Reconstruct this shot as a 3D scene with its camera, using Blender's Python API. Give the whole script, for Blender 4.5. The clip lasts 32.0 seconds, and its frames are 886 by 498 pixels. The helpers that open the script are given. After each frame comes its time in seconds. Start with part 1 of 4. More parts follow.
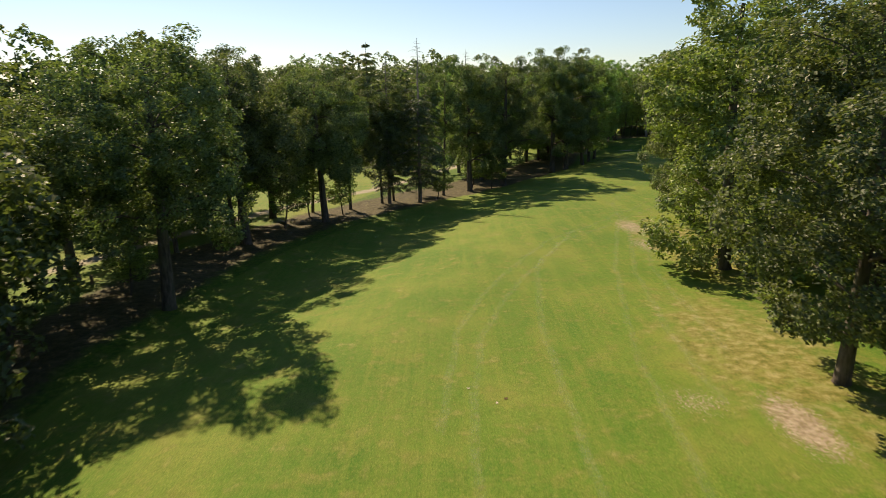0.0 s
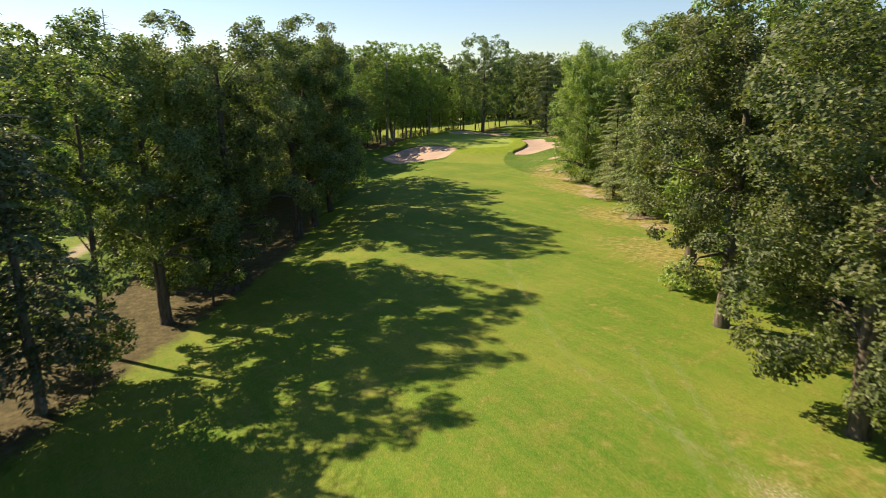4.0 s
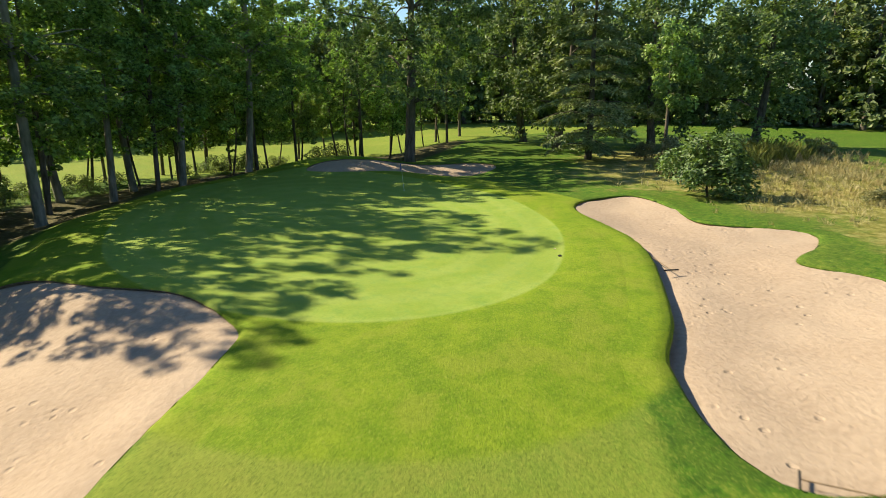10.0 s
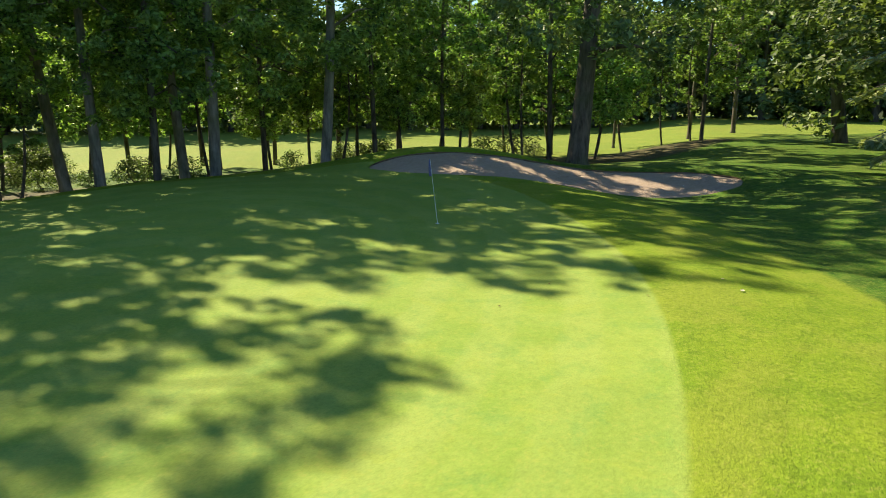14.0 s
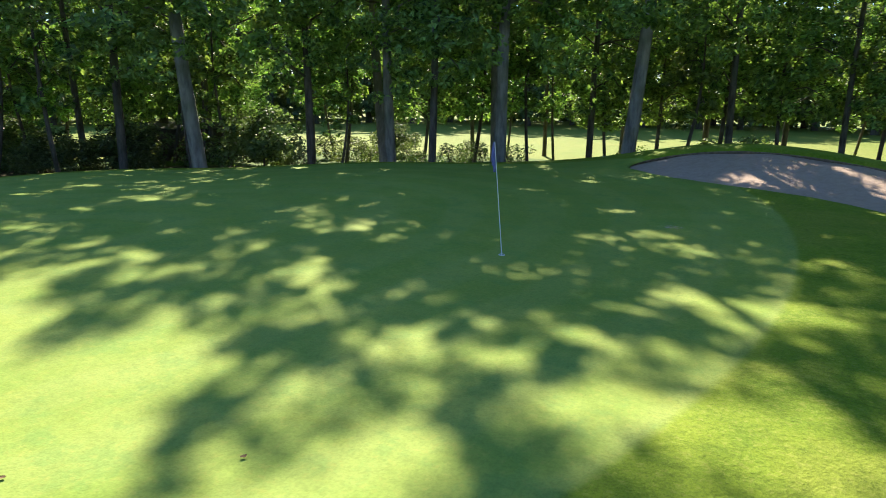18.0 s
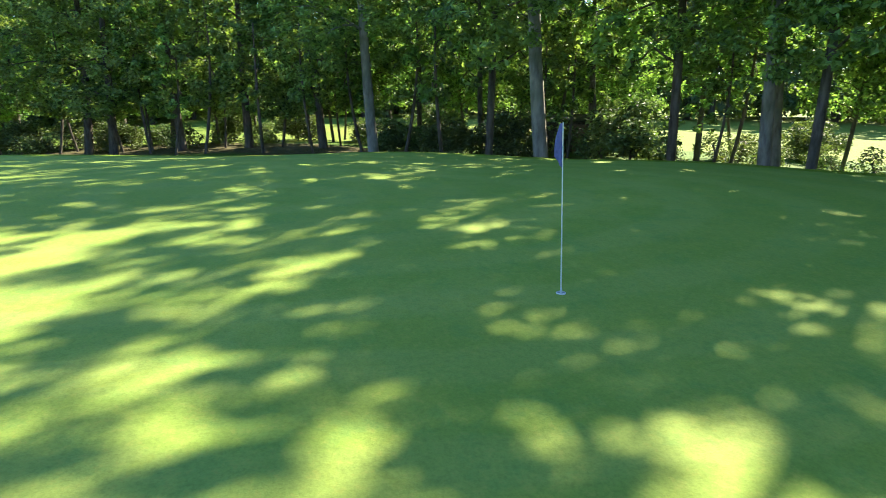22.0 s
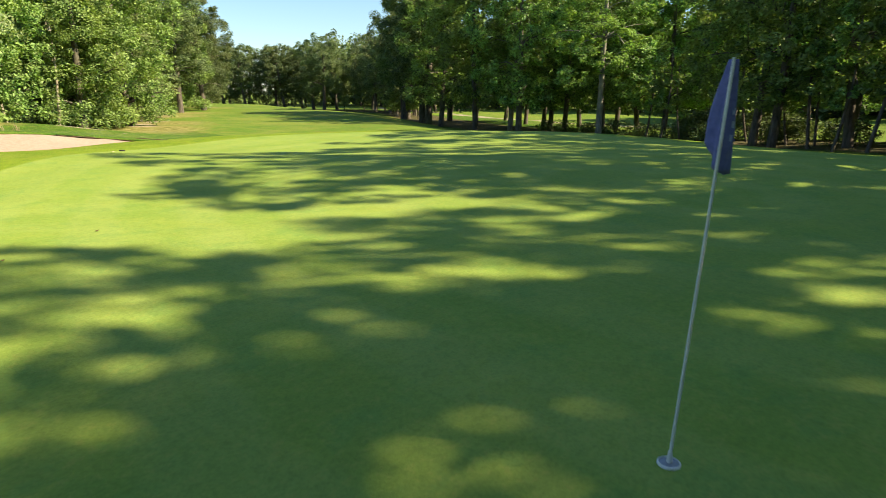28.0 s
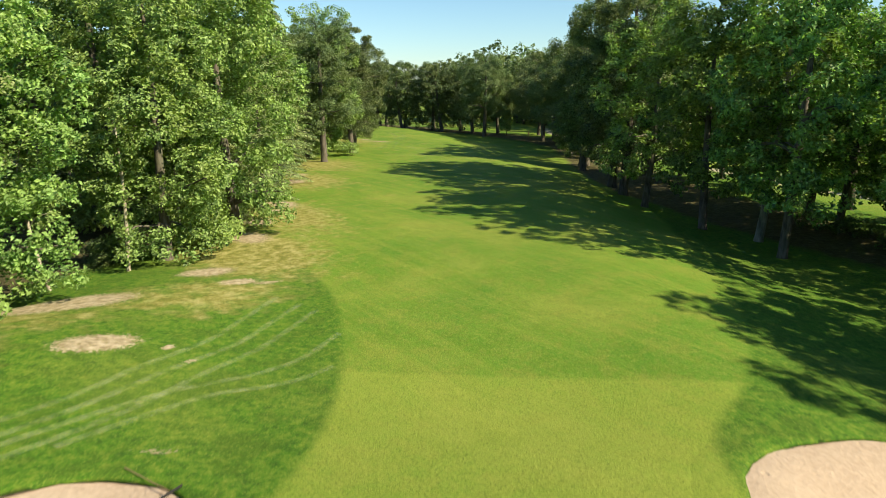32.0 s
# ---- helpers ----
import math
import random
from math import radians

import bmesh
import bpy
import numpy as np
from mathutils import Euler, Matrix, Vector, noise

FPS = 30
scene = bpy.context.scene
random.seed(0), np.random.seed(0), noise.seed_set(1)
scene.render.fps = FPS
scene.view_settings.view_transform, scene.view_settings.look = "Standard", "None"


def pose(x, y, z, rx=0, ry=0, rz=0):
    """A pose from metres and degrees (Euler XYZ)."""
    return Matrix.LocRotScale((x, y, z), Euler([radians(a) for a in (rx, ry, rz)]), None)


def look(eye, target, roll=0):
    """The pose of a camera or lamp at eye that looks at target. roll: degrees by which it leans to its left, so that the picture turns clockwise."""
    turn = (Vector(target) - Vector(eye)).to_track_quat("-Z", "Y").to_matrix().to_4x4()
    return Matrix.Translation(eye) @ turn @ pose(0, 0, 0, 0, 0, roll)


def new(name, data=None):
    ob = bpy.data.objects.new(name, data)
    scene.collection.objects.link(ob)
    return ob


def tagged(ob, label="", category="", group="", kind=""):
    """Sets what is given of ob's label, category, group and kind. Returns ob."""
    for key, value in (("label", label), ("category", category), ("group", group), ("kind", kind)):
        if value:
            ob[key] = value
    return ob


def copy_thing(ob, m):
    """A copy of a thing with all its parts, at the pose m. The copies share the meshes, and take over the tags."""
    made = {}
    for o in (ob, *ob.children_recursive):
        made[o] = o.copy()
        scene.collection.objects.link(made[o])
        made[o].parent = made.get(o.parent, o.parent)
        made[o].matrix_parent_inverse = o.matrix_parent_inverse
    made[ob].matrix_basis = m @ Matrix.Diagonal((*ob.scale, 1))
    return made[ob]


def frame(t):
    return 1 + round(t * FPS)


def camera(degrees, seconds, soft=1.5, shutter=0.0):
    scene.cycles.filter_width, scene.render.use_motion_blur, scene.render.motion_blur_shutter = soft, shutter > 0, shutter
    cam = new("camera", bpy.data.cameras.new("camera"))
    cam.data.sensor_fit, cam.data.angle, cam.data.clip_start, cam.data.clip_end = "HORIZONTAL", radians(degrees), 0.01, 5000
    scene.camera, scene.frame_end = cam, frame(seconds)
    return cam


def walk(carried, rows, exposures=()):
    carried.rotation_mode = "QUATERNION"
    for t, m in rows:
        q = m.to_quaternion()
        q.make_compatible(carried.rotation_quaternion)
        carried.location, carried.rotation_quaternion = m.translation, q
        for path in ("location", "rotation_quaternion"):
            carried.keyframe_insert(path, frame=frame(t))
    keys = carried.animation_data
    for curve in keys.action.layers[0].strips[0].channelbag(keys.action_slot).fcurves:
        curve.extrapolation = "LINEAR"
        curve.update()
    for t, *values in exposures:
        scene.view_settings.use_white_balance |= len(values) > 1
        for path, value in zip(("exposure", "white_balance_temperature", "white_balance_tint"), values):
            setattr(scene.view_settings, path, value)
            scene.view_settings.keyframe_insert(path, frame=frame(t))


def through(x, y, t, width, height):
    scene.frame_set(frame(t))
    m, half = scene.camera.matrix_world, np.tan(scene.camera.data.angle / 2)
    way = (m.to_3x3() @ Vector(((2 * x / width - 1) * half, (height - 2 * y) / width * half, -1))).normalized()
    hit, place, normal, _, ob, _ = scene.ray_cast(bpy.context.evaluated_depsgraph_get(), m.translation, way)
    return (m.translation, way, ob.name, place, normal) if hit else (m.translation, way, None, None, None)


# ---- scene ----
cam = camera(70.5, 32.0, soft=0.75, shutter=0.25)
METRES, EYE, TILT, LEAN, TURN = 240.0, 13.2, -14.2, 0.7, 0.0
ROWS = [
    (0.0, 0.0, 0.0, 0.0, -0.0, 0.0, 0.0),
    (0.5, -0.0053, 0.0284, 0.0074, -4.0, -0.06, 0.94),
    (1.0, -0.0095, 0.0556, 0.0148, -8.87, -0.25, 2.11),
    (1.5, -0.0137, 0.0841, 0.0227, -11.51, -0.41, 2.77),
    (2.0, -0.0163, 0.1089, 0.0288, -15.0, -0.65, 3.53),
    (2.5, -0.017, 0.1339, 0.0358, -19.72, -0.92, 4.64),
    (3.0, -0.0154, 0.1578, 0.0422, -24.23, -1.37, 5.62),
    (3.5, -0.012, 0.1829, 0.0488, -27.88, -1.79, 6.39),
    (5.5, 0.0399, 0.3027, 0.0791, -38.85, -3.28, 9.3),
    (6.0, 0.063, 0.3354, 0.0874, -39.99, -3.39, 9.47),
    (6.5, 0.0882, 0.3683, 0.0955, -40.22, -3.37, 9.46),
    (7.0, 0.1146, 0.4016, 0.1035, -40.27, -3.32, 9.41),
    (7.5, 0.1409, 0.4341, 0.1104, -40.35, -3.28, 9.35),
    (8.0, 0.1679, 0.4669, 0.1157, -40.43, -3.22, 9.3),
    (8.5, 0.1947, 0.4992, 0.1201, -40.56, -3.19, 9.21),
    (9.0, 0.2215, 0.5316, 0.1234, -40.56, -3.08, 9.15),
    (9.5, 0.2462, 0.5622, 0.1271, -39.49, -2.8, 8.86),
    (10.0, 0.2643, 0.5841, 0.1281, -38.07, -2.57, 8.61),
    (10.5, 0.2851, 0.6037, 0.1297, -36.43, -2.22, 8.16),
    (11.0, 0.3011, 0.6194, 0.1309, -34.05, -1.79, 7.63),
    (11.5, 0.3103, 0.6287, 0.1309, -31.09, -1.36, 7.04),
    (12.0, 0.319, 0.6354, 0.1317, -27.84, -1.01, 6.33),
    (12.5, 0.3284, 0.6411, 0.1326, -24.34, -0.63, 5.47),
    (13.0, 0.3369, 0.6464, 0.1335, -20.25, -0.26, 4.47),
    (13.5, 0.3441, 0.651, 0.1343, -16.13, 0.01, 3.47),
    (15.5, 0.3691, 0.6695, 0.1359, 4.28, 0.33, -2.26),
    (16.0, 0.3727, 0.6737, 0.1367, 9.37, 0.1, -3.48),
    (16.5, 0.3756, 0.678, 0.1375, 14.17, -0.23, -4.66),
    (17.0, 0.378, 0.6818, 0.1381, 18.75, -0.6, -5.69),
    (17.5, 0.3802, 0.6854, 0.1386, 23.53, -1.1, -6.77),
    (18.0, 0.3821, 0.6889, 0.1393, 28.26, -1.71, -7.82),
    (18.5, 0.3838, 0.6921, 0.1399, 33.03, -2.42, -8.74),
    (19.0, 0.3852, 0.6953, 0.1405, 38.0, -3.23, -9.65),
    (19.5, 0.3864, 0.6983, 0.1411, 43.17, -4.14, -10.54),
    (20.0, 0.3875, 0.7013, 0.1416, 48.44, -5.17, -11.32),
    (20.5, 0.3883, 0.7042, 0.1422, 53.71, -6.27, -12.02),
    (21.0, 0.3889, 0.707, 0.1427, 58.98, -7.41, -12.66),
    (21.5, 0.3892, 0.7098, 0.1432, 64.25, -8.6, -13.17),
    (22.0, 0.3892, 0.7125, 0.1436, 69.45, -9.82, -13.51),
    (22.5, 0.3891, 0.7151, 0.1441, 74.9, -11.16, -13.79),
    (23.0, 0.3888, 0.7177, 0.1446, 80.28, -12.49, -13.92),
    (23.5, 0.3883, 0.7202, 0.145, 85.33, -13.71, -13.98),
    (24.0, 0.3876, 0.7224, 0.1453, 90.43, -15.0, -13.88),
    (24.5, 0.3867, 0.7245, 0.1456, 95.58, -16.24, -13.72),
    (26.5, 0.3825, 0.7306, 0.1465, 115.74, -20.88, -12.13),
    (27.0, 0.3812, 0.7313, 0.1466, 121.55, -22.12, -11.37),
    (27.5, 0.3793, 0.7315, 0.1465, 126.64, -23.17, -10.58),
    (28.0, 0.3765, 0.7305, 0.1461, 130.99, -24.01, -9.91),
    (28.5, 0.373, 0.728, 0.1454, 135.51, -24.88, -9.13),
    (29.0, 0.3678, 0.7226, 0.1445, 139.31, -25.47, -8.39),
    (29.5, 0.3617, 0.7143, 0.1453, 141.9, -25.85, -7.8),
    (30.0, 0.355, 0.7037, 0.1474, 143.3, -26.11, -7.5),
    (30.5, 0.3475, 0.6918, 0.1496, 144.41, -26.34, -7.24),
    (31.0, 0.3403, 0.6803, 0.151, 144.51, -26.38, -7.14),
    (31.5, 0.3322, 0.6685, 0.1525, 144.56, -26.47, -7.1),
    (32.0, 0.3219, 0.654, 0.1549, 144.67, -26.52, -7.08),
]
walk(cam, [(t, pose(0, 0, EYE, TILT, LEAN, TURN) @ pose(METRES * x, METRES * y, METRES * z, 90 + pitch, roll, yaw)) for t, x, y, z, yaw, pitch, roll in ROWS],
     [(0, 0.66, 6400, 15), (3, 0.8, 6400, 15), (6, 1.48, 6800, 14), (8, 1.3, 7000, 12), (9, 1.05, 6200, 3), (11, 1.1, 6000, 0), (13, 1.3, 6000, 0), (16, 1.25, 5900, 12), (17.5, 1.5, 5500, 12), (19, 1.88, 5300, 12), (22, 2.24, 5450, 5), (24, 2.28, 5700, 2), (27, 1.78, 5900, 3), (28, 1.36, 6100, 5), (30, 0.95, 6200, 3), (32, 1.08, 5900, -2)])

# ---- light ----
SUN_YAW, SUN_UP = 31.0, 38.0
world = bpy.data.worlds.new("sky")
scene.world = world
world.use_nodes = True
wn = world.node_tree
sky = wn.nodes.new("ShaderNodeTexSky")
sky.sky_type, sky.sun_disc = "NISHITA", False
sky.sun_elevation, sky.sun_rotation = radians(SUN_UP), radians(-SUN_YAW)
sky.air_density, sky.dust_density, sky.ozone_density = 1.0, 0.25, 2.4
wn.links.new(sky.outputs[0], wn.nodes["Background"].inputs[0])
wn.nodes["Background"].inputs[1].default_value = 0.07
sun = new("sun", bpy.data.lights.new("sun", "SUN"))
sun.data.energy, sun.data.angle, sun.data.color = 5.0, radians(0.55), (1.0, 0.78, 0.51)
toward = Vector((-math.sin(radians(SUN_YAW)) * math.cos(radians(SUN_UP)), math.cos(radians(SUN_YAW)) * math.cos(radians(SUN_UP)), math.sin(radians(SUN_UP))))
sun.matrix_basis = look(toward * 200, (0, 0, 0))
rng = np.random.default_rng(7)


# ---- materials ----
def material(name, rough=0.8):
    m = bpy.data.materials.new(name)
    m.use_nodes = True
    b = m.node_tree.nodes["Principled BSDF"]
    b.inputs["Roughness"].default_value = rough
    b.inputs["Specular IOR Level"].default_value = 0.25
    return m, m.node_tree, b


def ramp(nt, fac, stops):
    n = nt.nodes.new("ShaderNodeValToRGB")
    e = n.color_ramp.elements
    while len(e) < len(stops):
        e.new(0.5)
    for el, (p, c) in zip(e, stops):
        el.position, el.color = p, (*c, 1)
    nt.links.new(fac, n.inputs[0])
    return n.outputs[0]


def noise_tex(nt, scale, detail=4.0, vec=None, rough=0.55):
    n = nt.nodes.new("ShaderNodeTexNoise")
    n.inputs["Scale"].default_value, n.inputs["Detail"].default_value, n.inputs["Roughness"].default_value = scale, detail, rough
    if vec is None:
        vec = nt.nodes.new("ShaderNodeTexCoord").outputs["Object"]
    nt.links.new(vec, n.inputs["Vector"])
    return n.outputs["Fac"]


def blend(nt, fac, a, b, how="MIX"):
    n = nt.nodes.new("ShaderNodeMix")
    n.data_type, n.blend_type = "RGBA", how
    for sock, v in ((n.inputs[0], fac), (n.inputs[6], a), (n.inputs[7], b)):
        if isinstance(v, (int, float)):
            sock.default_value = v
        elif isinstance(v, tuple):
            sock.default_value = (*v, 1)
        else:
            nt.links.new(v, sock)
    return n.outputs[2]


def mathn(nt, op, a, b=0.0, clamp=False):
    n = nt.nodes.new("ShaderNodeMath")
    n.operation, n.use_clamp = op, clamp
    for sock, v in ((n.inputs[0], a), (n.inputs[1], b)):
        if isinstance(v, (int, float)):
            sock.default_value = v
        else:
            nt.links.new(v, sock)
    return n.outputs[0]


def step(nt, v, lo, hi):
    n = nt.nodes.new("ShaderNodeMapRange")
    n.interpolation_type = "SMOOTHSTEP"
    n.inputs[1].default_value, n.inputs[2].default_value = lo, hi
    nt.links.new(v, n.inputs[0])
    return n.outputs[0]


def bumped(nt, b, height, strength, dist):
    n = nt.nodes.new("ShaderNodeBump")
    n.inputs["Strength"].default_value, n.inputs["Distance"].default_value = strength, dist
    nt.links.new(height, n.inputs["Height"])
    nt.links.new(n.outputs[0], b.inputs["Normal"])


def attr(nt, name):
    n = nt.nodes.new("ShaderNodeAttribute")
    n.attribute_name = name
    return n.outputs["Fac"]


def plain(name, colour, rough=0.6, metal=0.0, vary=0.25, scale=6.0):
    m, nt, b = material(name, rough)
    f = noise_tex(nt, scale)
    nt.links.new(ramp(nt, f, [(0.3, tuple(c * (1 - vary) for c in colour)), (0.7, tuple(min(1, c * (1 + vary)) for c in colour))]), b.inputs["Base Color"])
    b.inputs["Metallic"].default_value = metal
    return m


def leaf_material(name, dark, light, through=0.35):
    m, nt, b = material(name, 0.55)
    b.inputs["Specular IOR Level"].default_value = 0.4
    geo = nt.nodes.new("ShaderNodeNewGeometry")
    info = nt.nodes.new("ShaderNodeObjectInfo")
    col = ramp(nt, geo.outputs["Random Per Island"], [(0.0, dark), (0.75, light), (1.0, tuple(min(1, c * 1.25) for c in light))])
    big = noise_tex(nt, 0.35, 2)
    col = blend(nt, mathn(nt, "MULTIPLY", step(nt, big, 0.4, 0.65), 0.4), col, tuple(c * f for c, f in zip(light, (1.25, 1.05, 0.8))))
    hsv = nt.nodes.new("ShaderNodeHueSaturation")
    nt.links.new(mathn(nt, "ADD", mathn(nt, "MULTIPLY", info.outputs["Random"], 0.35), 0.82), hsv.inputs["Value"])
    nt.links.new(mathn(nt, "ADD", mathn(nt, "MULTIPLY", info.outputs["Random"], 0.03), 0.485), hsv.inputs["Hue"])
    nt.links.new(col, hsv.inputs["Color"])
    nt.links.new(hsv.outputs[0], b.inputs["Base Color"])
    tr = nt.nodes.new("ShaderNodeBsdfTranslucent")
    warm = blend(nt, 1.0, hsv.outputs[0], (1.55, 1.65, 0.65), "MULTIPLY")
    nt.links.new(warm, tr.inputs[0])
    mix = nt.nodes.new("ShaderNodeMixShader")
    mix.inputs[0].default_value = through
    nt.links.new(b.outputs[0], mix.inputs[1])
    nt.links.new(tr.outputs[0], mix.inputs[2])
    nt.links.new(mix.outputs[0], nt.nodes["Material Output"].inputs[0])
    return m


def bark_material(name, dark, light, scale=5.0):
    m, nt, b = material(name, 0.9)
    tc = nt.nodes.new("ShaderNodeTexCoord")
    mp = nt.nodes.new("ShaderNodeMapping")
    mp.inputs["Scale"].default_value = (1, 1, 0.22)
    nt.links.new(tc.outputs["Object"], mp.inputs["Vector"])
    f = noise_tex(nt, scale, 6, mp.outputs[0], 0.65)
    g = noise_tex(nt, 0.7, 2)
    col = ramp(nt, f, [(0.35, dark), (0.62, light)])
    col = blend(nt, mathn(nt, "MULTIPLY", step(nt, g, 0.45, 0.65), 0.45), col, (0.10, 0.12, 0.06))
    nt.links.new(col, b.inputs["Base Color"])
    bumped(nt, b, f, 0.7, 0.04)
    return m


LEAF_OAK = leaf_material("oak_leaves", (0.034, 0.060, 0.024), (0.160, 0.220, 0.092), 0.28)
LEAF_WOOD = leaf_material("woodland_leaves", (0.036, 0.072, 0.022), (0.235, 0.355, 0.110), 0.35)
LEAF_LIGHT = leaf_material("light_leaves", (0.048, 0.094, 0.024), (0.250, 0.360, 0.110), 0.27)
LEAF_BIRCH = leaf_material("birch_leaves", (0.105, 0.145, 0.060), (0.280, 0.340, 0.160), 0.35)
NEEDLE = leaf_material("conifer_needles", (0.085, 0.130, 0.050), (0.270, 0.330, 0.145), 0.18)
NEEDLE_DARK = leaf_material("dark_needles", (0.034, 0.062, 0.030), (0.120, 0.170, 0.084), 0.20)
BARK = bark_material("oak_bark", (0.05, 0.042, 0.034), (0.16, 0.14, 0.115))
BARK_GREY = bark_material("smooth_grey_bark", (0.13, 0.125, 0.105), (0.34, 0.325, 0.28), 3.0)
BARK_PALE = bark_material("pale_bark", (0.20, 0.16, 0.12), (0.50, 0.45, 0.37), 4.0)
DEAD = bark_material("dead_wood", (0.14, 0.12, 0.10), (0.32, 0.29, 0.26))


def ground_material():
    m, nt, b = material("mown_turf", 0.85)
    tc = nt.nodes.new("ShaderNodeTexCoord").outputs["Object"]
    fine, mid, big = noise_tex(nt, 9.0, 6, tc, 0.7), noise_tex(nt, 0.9, 5, tc, 0.6), noise_tex(nt, 0.11, 4, tc)
    grain = noise_tex(nt, 40.0, 3, tc, 0.7)
    # long streaks along the line of play
    mp = nt.nodes.new("ShaderNodeMapping")
    mp.inputs["Rotation"].default_value = (0, 0, radians(24))
    mp.inputs["Scale"].default_value = (0.9, 0.05, 1)
    nt.links.new(tc, mp.inputs["Vector"])
    streak = noise_tex(nt, 1.0, 4, mp.outputs[0], 0.6)
    tuft = noise_tex(nt, 3.2, 5, tc, 0.65)
    rough = ramp(nt, tuft, [(0.32, (0.024, 0.084, 0.007)), (0.5, (0.068, 0.160, 0.010)), (0.68, (0.150, 0.215, 0.024))])
    rough = blend(nt, mathn(nt, "MULTIPLY", step(nt, big, 0.46, 0.62), 0.25), rough, (0.200, 0.205, 0.045))
    rough = blend(nt, mathn(nt, "MULTIPLY", step(nt, mid, 0.46, 0.60), 0.6), rough, (0.056, 0.112, 0.010))
    fair = ramp(nt, big, [(0.36, (0.080, 0.190, 0.014)), (0.5, (0.115, 0.220, 0.018)), (0.64, (0.190, 0.255, 0.036))])
    fair = blend(nt, mathn(nt, "MULTIPLY", step(nt, streak, 0.46, 0.62), 0.30), fair, (0.245, 0.290, 0.042))
    fair = blend(nt, mathn(nt, "MULTIPLY", step(nt, mid, 0.44, 0.60), 0.42), fair, (0.105, 0.182, 0.012))
    fair = blend(nt, mathn(nt, "MULTIPLY", step(nt, tuft, 0.46, 0.60), 0.26), fair, (0.235, 0.250, 0.048))
    fringe = ramp(nt, mid, [(0.36, (0.155, 0.252, 0.010)), (0.62, (0.225, 0.315, 0.016))])
    fringe = blend(nt, mathn(nt, "MULTIPLY", step(nt, tuft, 0.48, 0.62), 0.35), fringe, (0.105, 0.185, 0.010))
    green = ramp(nt, mid, [(0.36, (0.210, 0.316, 0.046)), (0.62, (0.272, 0.362, 0.068))])
    green = blend(nt, mathn(nt, "MULTIPLY", step(nt, big, 0.45, 0.58), 0.4), green, (0.215, 0.295, 0.042))
    green = blend(nt, mathn(nt, "MULTIPLY", step(nt, tuft, 0.48, 0.62), 0.25), green, (0.205, 0.275, 0.040))
    ring = mathn(nt, "SINE", mathn(nt, "ADD", mathn(nt, "MULTIPLY", attr(nt, "green"), 4.6), mathn(nt, "MULTIPLY", mid, 2.0)))
    green = blend(nt, mathn(nt, "MULTIPLY", step(nt, ring, -0.2, 0.6), 0.22), green, (0.33, 0.40, 0.11))
    patch = noise_tex(nt, 0.45, 5, tc, 0.65)
    green = blend(nt, mathn(nt, "MULTIPLY", step(nt, patch, 0.5, 0.62), 0.35), green, (0.17, 0.265, 0.036))
    clump = noise_tex(nt, 1.7, 6, tc, 0.7)
    green = blend(nt, mathn(nt, "MULTIPLY", step(nt, clump, 0.52, 0.64), 0.38), green, (0.150, 0.285, 0.062))
    green = blend(nt, mathn(nt, "MULTIPLY", step(nt, clump, 0.46, 0.36), 0.32), green, (0.285, 0.350, 0.045))
    fringe = blend(nt, mathn(nt, "MULTIPLY", step(nt, patch, 0.48, 0.60), 0.5), fringe, (0.225, 0.275, 0.030))
    fair = blend(nt, mathn(nt, "MULTIPLY", step(nt, patch, 0.5, 0.62), 0.25), fair, (0.27, 0.27, 0.055))
    mp2 = nt.nodes.new("ShaderNodeMapping")
    mp2.inputs["Rotation"].default_value = (0, 0, radians(18))
    mp2.inputs["Scale"].default_value = (4.5, 0.22, 1)
    nt.links.new(tc, mp2.inputs["Vector"])
    comb = noise_tex(nt, 1.0, 5, mp2.outputs[0], 0.7)
    fair = blend(nt, mathn(nt, "MULTIPLY", step(nt, comb, 0.48, 0.62), 0.10), fair, (0.28, 0.30, 0.05))
    fair = blend(nt, mathn(nt, "MULTIPLY", step(nt, comb, 0.47, 0.36), 0.10), fair, (0.085, 0.155, 0.012))
    fair = blend(nt, mathn(nt, "MULTIPLY", step(nt, attr(nt, "apron"), -0.2, 0.2), 0.42), fair, (0.275, 0.325, 0.050))
    earth = ramp(nt, noise_tex(nt, 2.2, 6, tc, 0.7), [(0.3, (0.030, 0.026, 0.014)), (0.5, (0.078, 0.064, 0.036)), (0.72, (0.17, 0.145, 0.088))])
    bare = ramp(nt, noise_tex(nt, 3.5, 6, tc, 0.7), [(0.36, (0.24, 0.18, 0.12)), (0.5, (0.42, 0.33, 0.245)), (0.64, (0.60, 0.50, 0.40))])
    dry = ramp(nt, noise_tex(nt, 1.6, 6, tc, 0.7), [(0.36, (0.14, 0.136, 0.024)), (0.5, (0.28, 0.248, 0.076)), (0.64, (0.46, 0.40, 0.18))])
    path = ramp(nt, fine, [(0.3, (0.30, 0.27, 0.19)), (0.7, (0.46, 0.41, 0.32))])
    wob = mathn(nt, "MULTIPLY", mathn(nt, "SUBTRACT", mid, 0.5), 3.0)
    wob2 = mathn(nt, "MULTIPLY", mathn(nt, "SUBTRACT", fine, 0.5), 0.25)
    col = blend(nt, step(nt, mathn(nt, "ADD", attr(nt, "fair"), wob2), 0.25, -0.25), rough, fair)
    col = blend(nt, step(nt, mathn(nt, "ADD", attr(nt, "fringe"), wob2), 0.15, -0.15), col, fringe)
